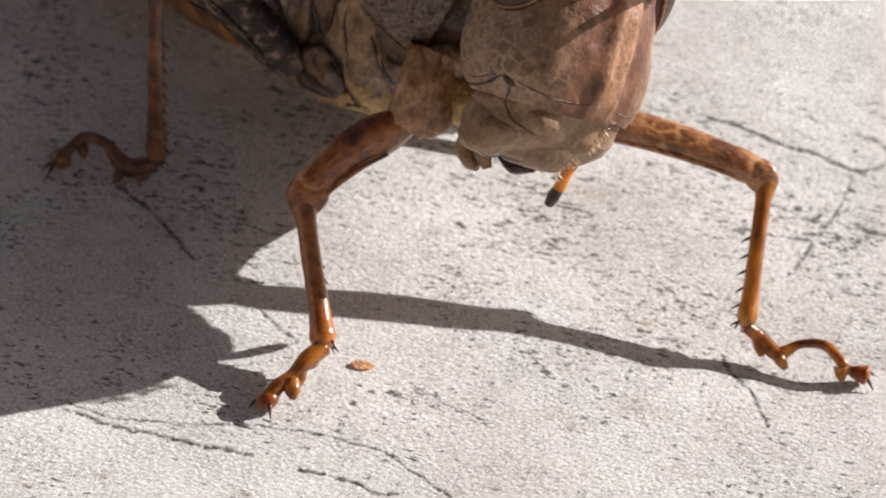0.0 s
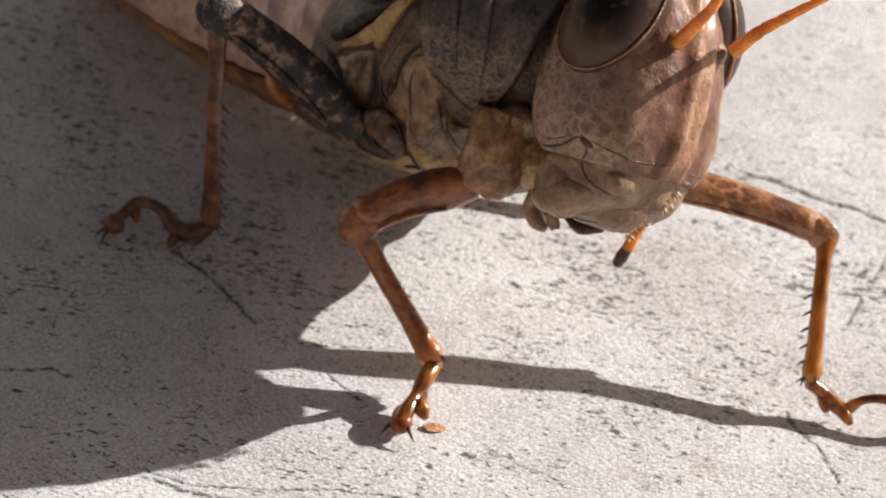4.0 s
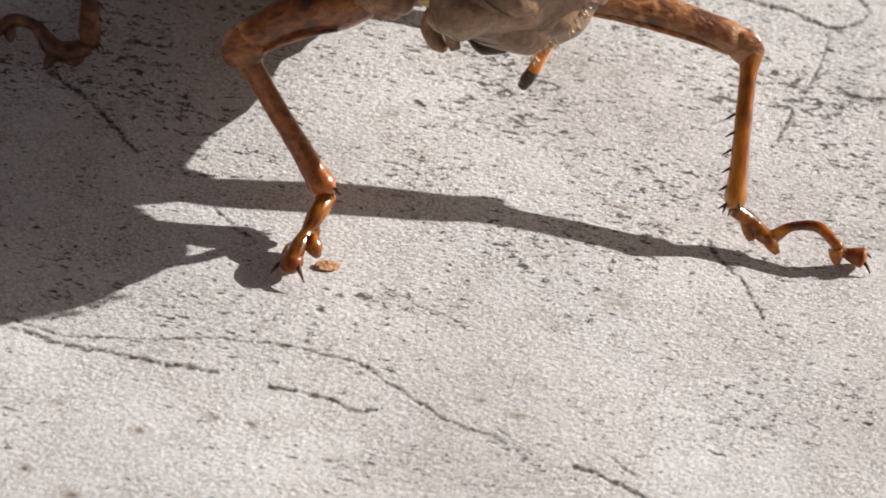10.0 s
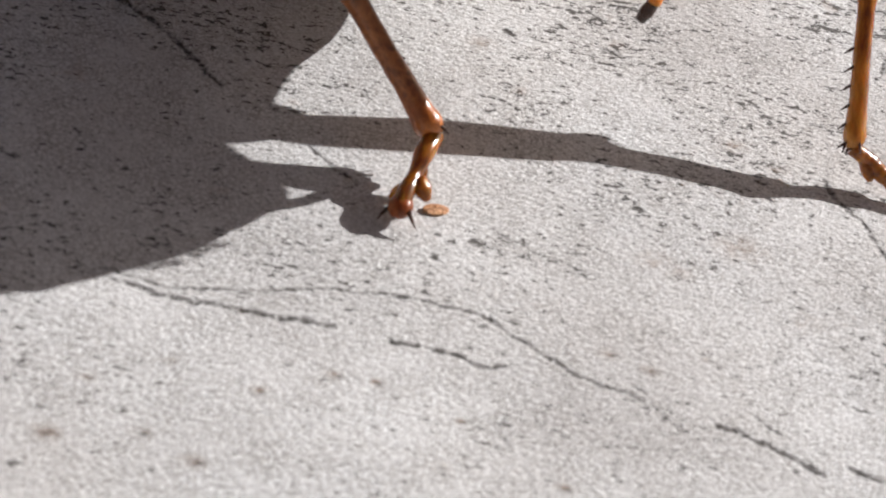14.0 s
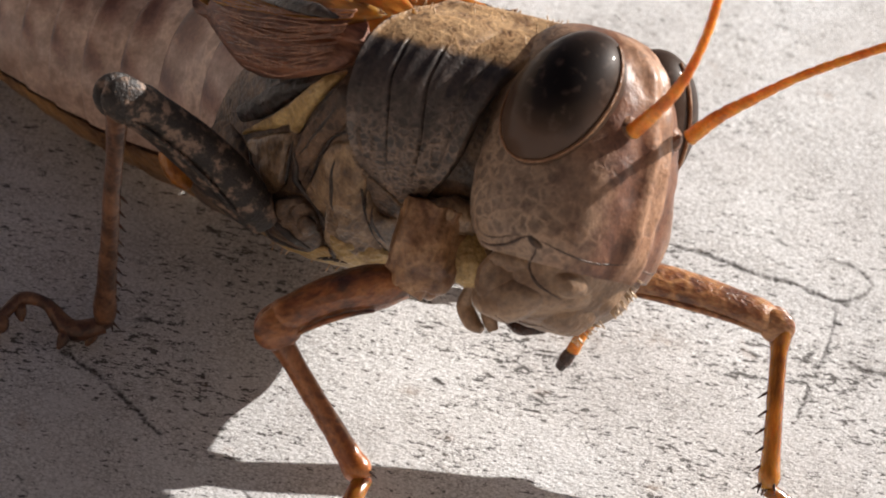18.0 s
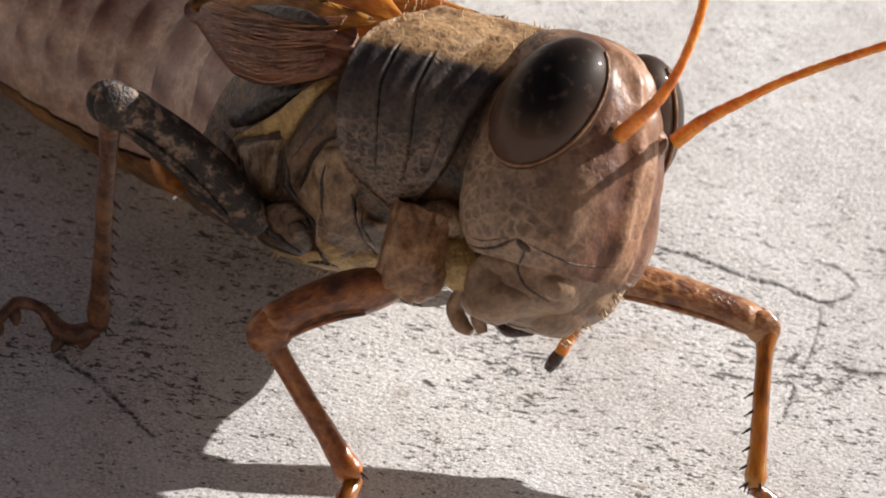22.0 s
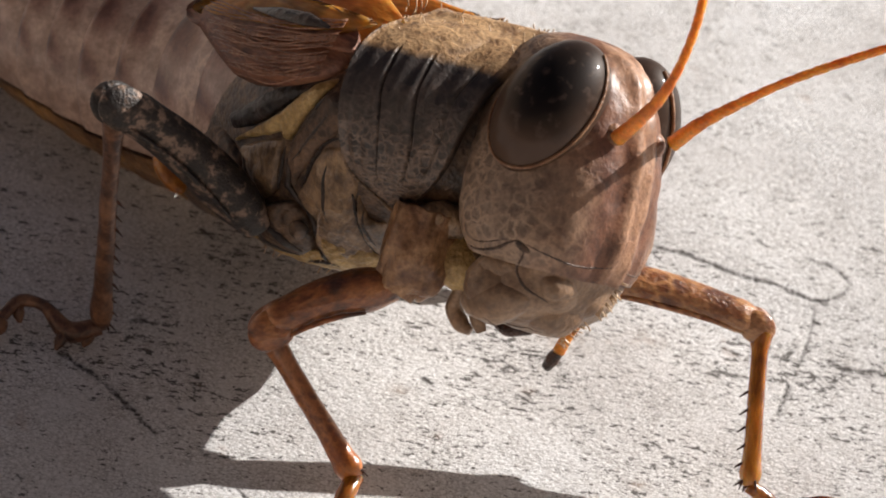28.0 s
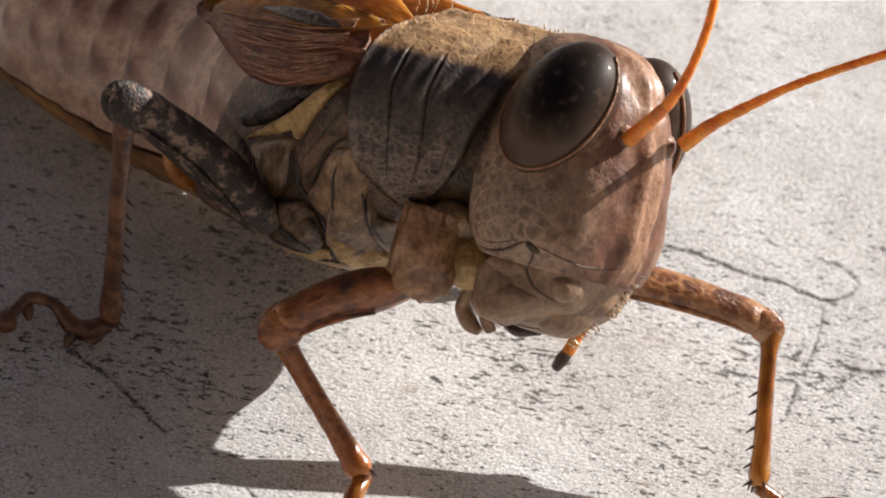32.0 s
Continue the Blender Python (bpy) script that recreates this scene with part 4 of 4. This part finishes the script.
for side in (-1, 1):
    for name, outline, lift, dome, mat, label in (
        ("side_plate", EPISTERNUM, 0.08, 0.12, M_PLATE, "olive-brown side plate"), ("side_plate", DARKSTRIP, 0.07, 0.07, M_PRON, "dark side plate"),
        ("side_stripe", YELLOW, 0.10, 0.04, M_PALE, "pale yellow slanting stripe"), ("side_plate", METAPLATE, 0.07, 0.08, M_PLATE, "olive-brown side plate"),
        ("mid_coxa", MIDCOXA, 0.14, 0.22, M_THORAX, "knobbly dark hip joint"), ("wing_pad", BLACK, 0.05, 0.10, M_DARK, "black plate under the wing"),
        ("side_plate", COLLAR, 0.06, 0.10, M_PLATE, "olive-brown side plate"), ("side_plate", HINDPLATE, 0.05, 0.10, M_PRON, "dark side plate"),
        ("leg_socket", SOCKET, 0.0, -0.15, M_DARK, "empty hind leg socket, its shade as a near-black sheet"), ("belly_plate", BELLY, 0.05, 0.06, M_PALE, "pale yellow belly plate"), ("belly_plate", FLANK, 0.13, 0.08, M_PALE, "pale yellow lower flank"),
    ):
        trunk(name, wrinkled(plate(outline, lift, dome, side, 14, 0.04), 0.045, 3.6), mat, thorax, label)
    for pts, rad in (
        (((-2.35, -3.2), (-2.74, -3.42), (-2.98, -3.9), (-3.14, -4.31)), 0.03), (((-3.46, -3.8), (-3.37, -3.98), (-3.4, -4.28), (-3.16, -4.46), (-3.01, -4.58)), 0.05),
        (((-3.05, -4.52), (-2.83, -4.79), (-2.84, -5.18), (-2.98, -5.5)), 0.055), (((-3.5, -5.62), (-3.1, -5.5), (-2.74, -5.5)), 0.03),
        (((-2.53, -3.7), (-2.5, -4.16), (-2.47, -4.5)), 0.025), (((-2.0, -4.05), (-1.93, -4.55), (-1.84, -4.9), (-1.72, -5.15)), 0.04), (((-1.8, -4.3), (-1.78, -4.6), (-1.7, -4.85)), 0.02),
        (((-3.82, -4.88), (-3.55, -5.12), (-3.32, -5.38)), 0.06), (((-4.7, -4.0), (-4.5, -4.5), (-4.38, -4.9)), 0.05), (((-3.62, -3.65), (-3.66, -4.1), (-3.68, -4.4)), 0.03),
        (((-4.3, -5.0), (-3.95, -5.35), (-3.5, -5.5)), 0.035), (((-2.9, -2.55), (-3.2, -3.1), (-3.52, -3.65)), 0.025), (((-2.75, -2.9), (-2.95, -3.3), (-3.3, -3.8)), 0.02),
    ):
        line = [set_back_laid((x, side * (side_of(x, z) + 0.11), z)) for x, _, z in smooth_path([(x, 0, z) for x, z in pts])]
        part("suture", tube(on_skin(line, (-0.25, -side, 0.1), -0.1 * rad), [1.25 * rad * (0.35 + 0.8 * math.sin(math.pi * k / 24)) for k in range(25)], 8), M_DARK, thorax, "dark seam between the plates")
    for n in range(5):
        trunk("hip_knob", ball((-4.1 + 0.27 * n, side * (side_of(-3.9, -4.9) + 0.2), -4.78 - 0.13 * (n % 3)), (0.16, 0.13, 0.2), (0, 20 * n, 0), 14), M_THORAX, thorax)

# -- short wings --
TEGMEN = ((-2.4, -1.75), (-2.7, -2.25), (-4.15, -2.74), (-5.18, -2.73), (-6.03, -2.3), (-6.74, -1.8), (-5.7, -1.25), (-3.7, -1.05), (-2.6, -1.35))


FIELD = ((-2.3, -1.25), (-3.2, -1.62), (-4.6, -1.82), (-6.0, -1.9), (-6.6, -1.76), (-5.7, -1.27), (-3.7, -1.07), (-2.4, -1.13))


def wing_sheet(outline, side, off):
    k = plate(outline, off, 0.10, side, 9, 0.05)
    for v in k.verts:
        if v.co.z > -2.0:
            v.co.z = -2.0 + (v.co.z + 2.0) * (0.5 if side > 0 else 0.85)
        v.co.y = side * (1.98 + 0.02 * (v.co.x + 4) - 0.42 * max(0, v.co.z + 2.45) ** 1.6 + (abs(v.co.y) - side_of(v.co.x, v.co.z)))
    return k


for side in (-1, 1):
    low = 0.35 if side > 0 else 0.0
    wing = trunk("forewing", wing_sheet(TEGMEN, side, 0.06), M_WING, insect, "short rust-brown leathery forewing")
    for n in range(26):
        f = n / 25
        z0, z1 = -1.35 - 0.85 * f + 0.05 * math.sin(7 * n), -1.6 - 1.0 * f + 0.1 * math.sin(5 * n)
        pts = []
        for t in np.linspace(0, 1, 14):
            x = -2.75 - (3.5 - 1.5 * f) * t
            z = z0 + (z1 - z0) * t - 0.12 * math.sin(math.pi * t) + 0.03 * math.sin(9 * t + 2 * n)
            pts.append((x, side * (2.21 + 0.02 * (x + 4) - 0.42 * max(0, z + 2.45) ** 1.6), z))
        trunk("vein", tube(pts, [0.017 - 0.008 * t for t in np.linspace(0, 1, 14)], 6), M_VEIN, wing)
    upper = trunk("wing_fold", tube([(-2.3, side * 1.1, -1.5 - low), (-3.2, side * 1.05, -1.4 - low), (-4.4, side * 0.95, -1.35 - low), (-5.6, side * 0.85, -1.4 - low), (-6.9, side * 0.75, -1.7)], [0.3, 0.62, 0.7, 0.6, 0.15], 24, 0.14), M_FOLD, wing, "orange upper wing field, brightened for sunlight")
    trunk("wing_mark", tube([(-3.0, side * 1.86, -1.5), (-3.6, side * 1.84, -1.48), (-4.3, side * 1.84, -1.5), (-5.0, side * 1.8, -1.55)], [0.03, 0.14, 0.12, 0.02], 14, 0.5), M_DARK, wing, "dark wing mark")
    trunk("wing_field", wing_sheet(FIELD, side, 0.085), M_FOLD, wing, "orange upper wing field")

# -- abdomen: overlapping rings --
ABDO = ((-5.0, -1.7, -5.75, 1.75, 0.95), (-7.5, -1.6, -5.7, 1.85, 0.95), (-9.7, -1.7, -5.6, 1.85, 0.95), (-11.5, -1.85, -5.4, 1.75, 0.95), (-13.5, -2.2, -5.1, 1.5, 0.95), (-16.0, -3.5, -4.8, 0.9, 0.95), (-18.0, -3.9, -4.6, 0.35, 1.0))
abdomen = trunk("abdomen", loft(shell(ABDO, -5.0, -18.0, 60, 40, swell=lambda f: -0.05, bent=True)), M_FOLDSKIN, insect, "banded abdomen with pale rings")
CUTS = (-5.2, -6.35, -7.55, -8.75, -9.95, -11.1, -12.2, -13.3, -14.4, -15.5, -16.6, -17.8)
for x0, x1 in zip(CUTS, CUTS[1:]):
    skin = loft(shell(ABDO, x0 + 0.03, x1, 16, 64, -2.15, 2.15, lambda f: -0.012 + 0.03 * f - 0.035 * max(0, (f - 0.88) / 0.12), True), cap=False, closed=False)
    zone = skin.verts.layers.float.new("zone")
    for v in skin.verts:
        f = max(0.0, (x0 + 0.03 - v.co.x) / (x0 + 0.03 - x1))
        side_way = math.atan2(abs(v.co.y - bend(v.co.x)), v.co.z + 3.5)
        streak = sum(k * math.exp(-(((side_way - c - 0.35 * (1 - f)) / w) ** 2)) for c, w, k in ((0.25, 0.2, 0.7), (0.85, 0.24, 1.0), (1.45, 0.14, 0.7)))
        v[zone] = min(1.0, 0.95 * min(1.0, streak) * max(0.0, (f - 0.25) / 0.75) ** 0.8 + 0.3 * max(0, (f - 0.93) / 0.07))
    trunk("ring", skin, M_RING, abdomen, "pale abdomen ring with a red-brown streak")
    trunk("belly_ring", loft(shell(ABDO, x0 - 0.05, x1, 8, 24, 2.2, 2 * math.pi - 2.2, lambda f: -0.01 + 0.03 * f, True), cap=False, closed=False), M_BELLY, abdomen, "brown belly ring")
part("hind_hip", ball(local(-5.05, -13.1, 1.85), (0.5, 0.26, 0.2), (0, 35, 0), 20), M_YOLK, insect, "orange-yellow hind hip")
trunk("hind_hip", ball((-6.1, 1.1, -5.55), (0.5, 0.4, 0.38), (0, 15, 0), 20), M_YOLK, insect, "orange-yellow hind hip")


# -- legs --
def between(a, b, over=(0, 0, 1)):
    """A pose at a whose x axis points to b."""
    x = (Vector(b) - Vector(a)).normalized()
    y = Vector(over).cross(x).normalized()
    z = x.cross(y)
    m = Matrix((x, y, z)).transposed().to_4x4()
    m.translation = Vector(a) * MM
    return m


def spine_mesh():
    bm = limb((0, 0, 0), (0.19, 0, 0), ((0, 0.026), (0.5, 0.022), (1, 0.004)), steps=5, sides=6)
    me = bpy.data.meshes.new("spine")
    bmesh.ops.scale(bm, vec=(MM, MM, MM), verts=bm.verts)
    bm.to_mesh(me)
    bm.free()
    me.materials.append(M_CLAW)
    return me


SPINE = spine_mesh()


def leg_parts(long_f, long_t, thick_f, thick_t, mats, spines, spine_side):
    """Femur and tibia in their own spaces, each along x from its upper joint."""
    f = part("femur", limb((-0.1, 0, 0), (long_f, 0, 0), [(p, r * thick_f) for p, r in ((0, 0.62), (0.15, 0.95), (0.5, 1.0), (0.8, 0.9), (0.93, 0.86), (1, 0.5))], (0, 0, 0.16), 30, 20, 0.85), mats[0], insect)
    for k in (-1, 1):
        part("knee_lobe", ball((long_f - 0.1, k * 0.42 * thick_f, -0.02), (0.4 * thick_f / 0.4, 0.42 * thick_f, 0.86 * thick_f), (0, 15, 0), 24), mats[0], f)
        part("femur_keel", limb((0.55, k * 0.58 * thick_f, -0.5 * thick_f), (long_f - 0.3, k * 0.55 * thick_f, -0.5 * thick_f), ((0, 0.03), (0.5, 0.05), (1, 0.03)), (0, k * 0.08, 0.1), 14, 8), mats[0], f)
    shin = wrinkled(limb((-0.08, 0, 0), (long_t, 0, 0), [(p, r * thick_t) for p, r in ((0, 1.1), (0.07, 1.25), (0.16, 1.0), (0.5, 0.88), (0.85, 1.0), (0.95, 1.12), (1, 0.7))], (0, 0, 0), 44, 18, 0.9), 0.012, 3.0)
    zone = shin.verts.layers.float.new("zone")
    for v in shin.verts:
        v[zone] = v.co.x / long_t
    t = part("tibia", shin, mats[1], insect)
    for n in range(spines):
        x = long_t * (0.42 + 0.55 * n / (spines - 1))
        ob = new("spine", SPINE)
        ob.parent = t
        y, z = spine_side
        ob.matrix_basis = between((x, y * thick_t * 0.8 + 0.03 * (n % 2), z * thick_t * 0.8), (x + 0.75, y * thick_t * 0.8 + y, z * thick_t * 0.8 + z), (0.1, 0.3, 1))
    for a in (0.5, 2.1, 3.7, 5.3):
        ob = new("spur", SPINE)
        ob.parent = t
        ob.matrix_basis = between((long_t * 0.97, thick_t * 0.8 * math.cos(a), thick_t * 0.8 * math.sin(a)), (long_t * 0.97 + 0.8, thick_t * 0.8 * math.cos(a) * 2.6, thick_t * 0.8 * math.sin(a) * 2.6), (0.1, 0.3, 1))
    return f, t


def tarsus(points, radii, mat, claws):
    """A jointed foot along points; the last two joints carry pads and claws."""
    pts = [Vector(p) for p in points]
    s = np.linspace(0, len(pts) - 1, 9 * len(pts))
    keys = [(n, *p) for n, p in enumerate(pts)]
    body = part("tarsus", tube([tuple(curve_values(keys, v)) for v in s], [float(curve_values([(n, r) for n, r in enumerate(radii)], v)[0]) for v in s], 14), mat, insect)
    for a, b in claws:
        part("claw", limb(a, b, ((0, 0.05), (0.6, 0.035), (1, 0.008)), (0, 0, 0.05), 10, 8), M_CLAW, body)
    return body


# left foreleg
LB, LK, LA = set_back(Vector((-0.45, 1.1, -5.0)) - 0.85 * LAY_WAY, 3.6), set_back(local(5.2, -17.8, 4.25), 2.7), local(5.74, -17.6, 0.62)
f, t = leg_parts((LK - LB).length, (LA - LK).length, 0.34, 0.19, (M_FEMUR, M_TIBIA), 6, (-0.7, 0.7))
f.matrix_basis, t.matrix_basis = between(LB, LK), between(LK, LA, (0.3, -1, 0))
foot = tarsus([local(*p) for p in ((5.74, -17.6, 0.62), (6.05, -17.6, 0.42), (6.4, -17.75, 0.26), (6.75, -17.6, 0.45), (7.2, -17.55, 0.5), (7.55, -17.75, 0.36), (7.7, -17.75, 0.22), (7.95, -17.75, 0.2))],
              (0.13, 0.14, 0.14, 0.085, 0.10, 0.10, 0.095, 0.11), M_TIBIA, [(local(7.95, -17.7, 0.2), local(8.2, -17.55, 0.02)), (local(7.95, -17.8, 0.2), local(8.2, -17.95, 0.02))])
for p, q in (((6.35, -17.75, 0.3), (6.6, -17.95, 0.1)), ((6.0, -17.6, 0.4), (6.12, -17.85, 0.2)), ((7.55, -17.8, 0.3), (7.62, -17.9, 0.05))):
    part("tarsal_pad", limb(local(*p), local(*q), ((0, 0.13), (0.6, 0.11), (1, 0.05)), steps=8, sides=12), M_TIBIA, foot)
part("toe_pad", limb(local(7.75, -17.75, 0.2), local(8.1, -17.75, 0.16), ((0, 0.10), (0.5, 0.155), (0.9, 0.14), (1, 0.05)), steps=12, sides=14), M_TOE, foot, "rust-brown toe pad")
part("hip", limb(set_back(Vector((-0.55, 1.3, -4.2)) - 0.8 * LAY_WAY, 3.6), LB, ((0, 0.45), (0.6, 0.46), (1, 0.36)), (0.05, 0, 0), 14, 18), M_COXA, insect, "brown hip joint")

# left middle leg
MB, MK, MA = set_back(Vector((-3.6, 1.7, -5.2)) + 1.1 * LAY_WAY, 0.8), local(1.6, -10.8, 2.3), local(0.95, -12.55, 0.45)
f, t = leg_parts((MK - MB).length, (MA - MK).length, 0.42, 0.18, (M_MIDLEG, M_SHIN), 6, (0.7, -0.7))
f.matrix_basis, t.matrix_basis = between(MB, MK), between(MK, MA, (0.3, -1, 0))
tarsus([local(*p) for p in ((0.95, -12.55, 0.45), (1.25, -12.4, 0.2), (1.6, -12.3, 0.3), (1.95, -12.2, 0.18))], (0.14, 0.15, 0.11, 0.12), M_SHIN, [(local(1.95, -12.2, 0.18), local(2.15, -12.1, 0.03))])

# right middle leg
NB, NK, NA = set_back(Vector((-4.3, -1.8, -5.15)) + 1.4 * LAY_WAY, 0.5), local(-5.97, -16.0, 5.3), local(-5.76, -15.85, 0.35)
f, t = leg_parts((NK - NB).length, (NA - NK).length, 0.45, 0.19, (M_MIDLEG, M_SHIN), 10, (-0.95, -0.25))
f.matrix_basis, t.matrix_basis = between(NB, NK), between(NK, NA, (-0.7, 0.7, 0))
foot = tarsus([local(*p) for p in ((-5.76, -15.85, 0.35), (-6.15, -16.0, 0.25), (-6.4, -16.0, 0.3), (-6.78, -15.75, 0.5), (-7.2, -15.7, 0.5), (-7.42, -15.95, 0.38), (-7.6, -16.2, 0.2))],
              (0.16, 0.19, 0.18, 0.11, 0.12, 0.11, 0.15), M_SHIN, [(local(-7.6, -16.2, 0.2), local(-7.85, -16.35, 0.03)), (local(-7.6, -16.2, 0.2), local(-7.7, -16.55, 0.03))])
for p, q in (((-6.35, -16.05, 0.25), (-6.45, -16.35, 0.06)), ((-5.9, -15.9, 0.25), (-6.0, -16.15, 0.06)), ((-7.25, -15.75, 0.4), (-7.15, -15.95, 0.2))):
    part("tarsal_pad", limb(local(*p), local(*q), ((0, 0.12), (0.6, 0.1), (1, 0.03)), steps=8, sides=12), M_SHIN, foot)
part("toe_pad", ball(local(-7.55, -16.15, 0.25), (0.24, 0.2, 0.2), seg=16), M_SHIN, foot)

# right foreleg, which shifts its footing: poses worked out from where the foot stands
RB = local(-0.9, -17.2, 3.3)
RK = set_back(local(-2.85, -20.55, 4.7), 3.5)
LONG_F, LONG_T = (RK - RB).length, (RK - local(-1.01, -19.07, 0.65)).length
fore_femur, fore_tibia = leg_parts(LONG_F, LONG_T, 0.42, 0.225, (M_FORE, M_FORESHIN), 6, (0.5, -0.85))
fore_foot = tarsus([(0, 0, 0), (0.4, 0, 0.05), (0.8, 0, 0.02), (1.15, 0, 0.06), (1.45, 0, 0)], (0.16, 0.17, 0.12, 0.14, 0.17), M_TIBIA, [((1.45, 0.1, 0), (1.72, 0.34, -0.1)), ((1.45, -0.1, 0), (1.72, -0.3, -0.1))])
for a, b, r in (((0.62, 0.0, 0.0), (0.85, 0.06, -0.2), 0.13), ((0.9, 0.08, 0.0), (1.15, 0.32, -0.12), 0.15), ((0.22, 0.0, 0.0), (0.45, -0.1, -0.18), 0.13), ((1.1, -0.05, 0.0), (1.3, -0.26, -0.1), 0.12)):
    part("tarsal_pad", limb(a, b, ((0, r), (0.6, 0.95 * r), (1, 0.4 * r)), steps=8, sides=14), M_TIBIA, fore_foot)
part("toe_pad", ball((1.45, 0, 0), (0.22, 0.2, 0.17), seg=18), M_TOE, fore_foot, "rust-brown toe pad")
HIP_TOP, HIP_END = local(-0.50, -16.5, 4.6), local(-0.68, -17.2, 3.2)
HIP_S = np.linspace(0, 1, 60).tolist()


def folded(bm, way, size):
    """Skin that lies in folds along way."""
    bm.normal_update()
    way = Vector(way).normalized()
    for v in bm.verts:
        along = v.co.dot(way)
        p = (v.co - way * along) * 3.2 + way * (along * 0.9)
        v.co += v.normal * size * (noise.noise(p) + 0.6 * noise.noise(p * 2.3))
    return bm


part("hip", folded(tube([HIP_TOP.lerp(HIP_END, u) for u in HIP_S], [float(curve_values(((0, 0.50), (0.3, 0.58), (0.7, 0.57), (0.9, 0.46), (1, 0.2)), u)[0]) for u in HIP_S], 56), HIP_END - HIP_TOP, 0.13), M_COXA, insect, "brown wrinkled hip joint")
part("hip_fold", wrinkled(limb(HIP_TOP.lerp(HIP_END, 0.55), RB, ((0, 0.42), (0.5, 0.46), (1, 0.40)), (0, 0, 0), 30, 40), 0.06, 2.8), M_COXA, insect)
part("hip_fold", wrinkled(limb(local(-0.75, -16.8, 4.5), local(0.15, -16.7, 4.45), ((0, 0.22), (0.5, 0.3), (1, 0.24)), (0, 0, 0.06), 24, 32), 0.07, 2.8), M_PLATE, insect, "pale fold above the hip")
part("throat", wrinkled(ball(local(0.12, -16.75, 3.75), (0.46, 0.5, 0.5), (0, -10, 0), 28), 0.04), M_PALE, insect, "pale yellow throat skin")

# bristles on the belly, lip and knees
BRISTLES = bmesh.new()
rng = random.Random(7)
for n in range(46):
    x = -1.0 - 4.6 * rng.random()
    top, bottom, half, e = curve_values(THOR, x)
    a = 2.2 + 0.7 * rng.random()
    y, z = -half * math.sin(a), (top + bottom) / 2 + (top - bottom) / 2 * math.cos(a)
    BRISTLES = join(BRISTLES, limb((x, y, z), (x + 0.1 * rng.uniform(-1, 1), y - 0.12, z - 0.2 * rng.uniform(0.5, 1.2)), ((0, 0.008), (1, 0.003)), steps=4, sides=5))
trunk("bristles", BRISTLES, M_HAIR, thorax, "fine pale bristles")
BRISTLES = bmesh.new()
for n in range(40):
    f = rng.random()
    p = Vector(curve_values(((0, 2.72, 0.25, -4.2), (0.5, 2.45, 0.2, -4.75), (1.0, 1.95, 0.1, -5.35)), f))
    BRISTLES = join(BRISTLES, turned(limb(p, p + Vector((0.09, 0.08 * rng.uniform(0, 1.5), -0.12 * rng.random())), ((0, 0.007), (1, 0.003)), steps=4, sides=5)))
part("bristles", BRISTLES, M_HAIR, head, "fine pale bristles")

BRISTLES = bmesh.new()
for n in range(90):
    x, y = -3.4 + 3.6 * rng.random(), 1.15 * rng.uniform(-1, 1)
    z = -2.85 + 1.62 * math.sqrt(max(0, 1 - (y / 1.95) ** 2)) + 0.03
    BRISTLES = join(BRISTLES, limb((x, y, z), (x + 0.08 * rng.uniform(-1, 1.6), y + 0.05 * rng.uniform(-1, 1), z + 0.16 * rng.uniform(0.5, 1.2)), ((0, 0.007), (1, 0.003)), steps=3, sides=4))
trunk("bristles", BRISTLES, M_HAIR, pronotum, "fine pale bristles")

# a flake of dry leaf beside the foot
flake = part("leaf_flake", ball((0, 0, 0), (0.22, 0.12, 0.02), (6, 4, 15), 18), M_FLAKE, None)
flake.location = Vector((-0.8, -20.08, 0.01)) * MM
tagged(flake, "tiny orange-brown dry leaf flake on the concrete", "leaf flake")


# -- motion: the right foreleg steps sideways and settles --
# seconds, foot x and y over the ground, ankle ahead of it
STEP = ((0.0, -2.16, -21.77, 0.73, 1.20), (0.3, -2.62, -21.60, 0.74, 1.05), (0.6, -2.95, -21.70, 0.74, 1.12), (0.9, -2.98, -21.60, 0.70, 1.12), (1.2, -2.55, -21.25, 0.76, 1.28), (1.5, -2.27, -21.03, 0.66, 1.36),
        (1.8, -2.00, -20.95, 0.50, 1.42), (2.1, -1.90, -20.90, 0.46, 1.48), (2.5, -1.56, -20.65, 0.44, 1.48), (3.0, -1.46, -20.70, 0.40, 1.55), (3.5, -1.42, -20.62, 0.41, 1.55), (32.0, -1.42, -20.62, 0.41, 1.55))


def motions():
    rows = ([], [], [])
    hint = RK
    for t, x, y, dx, dy in STEP:
        ankle, toe = local(x + dx, y + dy, 0.65), local(x, y, 0.2)
        knee = hint.copy()
        for _ in range(60):
            knee = RB + (knee - RB).normalized() * LONG_F
            knee = ankle + (knee - ankle).normalized() * LONG_T
        rows[0].append((t, between(RB, knee)))
        rows[1].append((t, between(knee, ankle, (0.8, -0.6, 0))))
        rows[2].append((t, between(ankle, toe, (0, 0, 1))))
    for ob, r in zip((fore_femur, fore_tibia, fore_foot), rows):
        walk(ob, r)


motions()
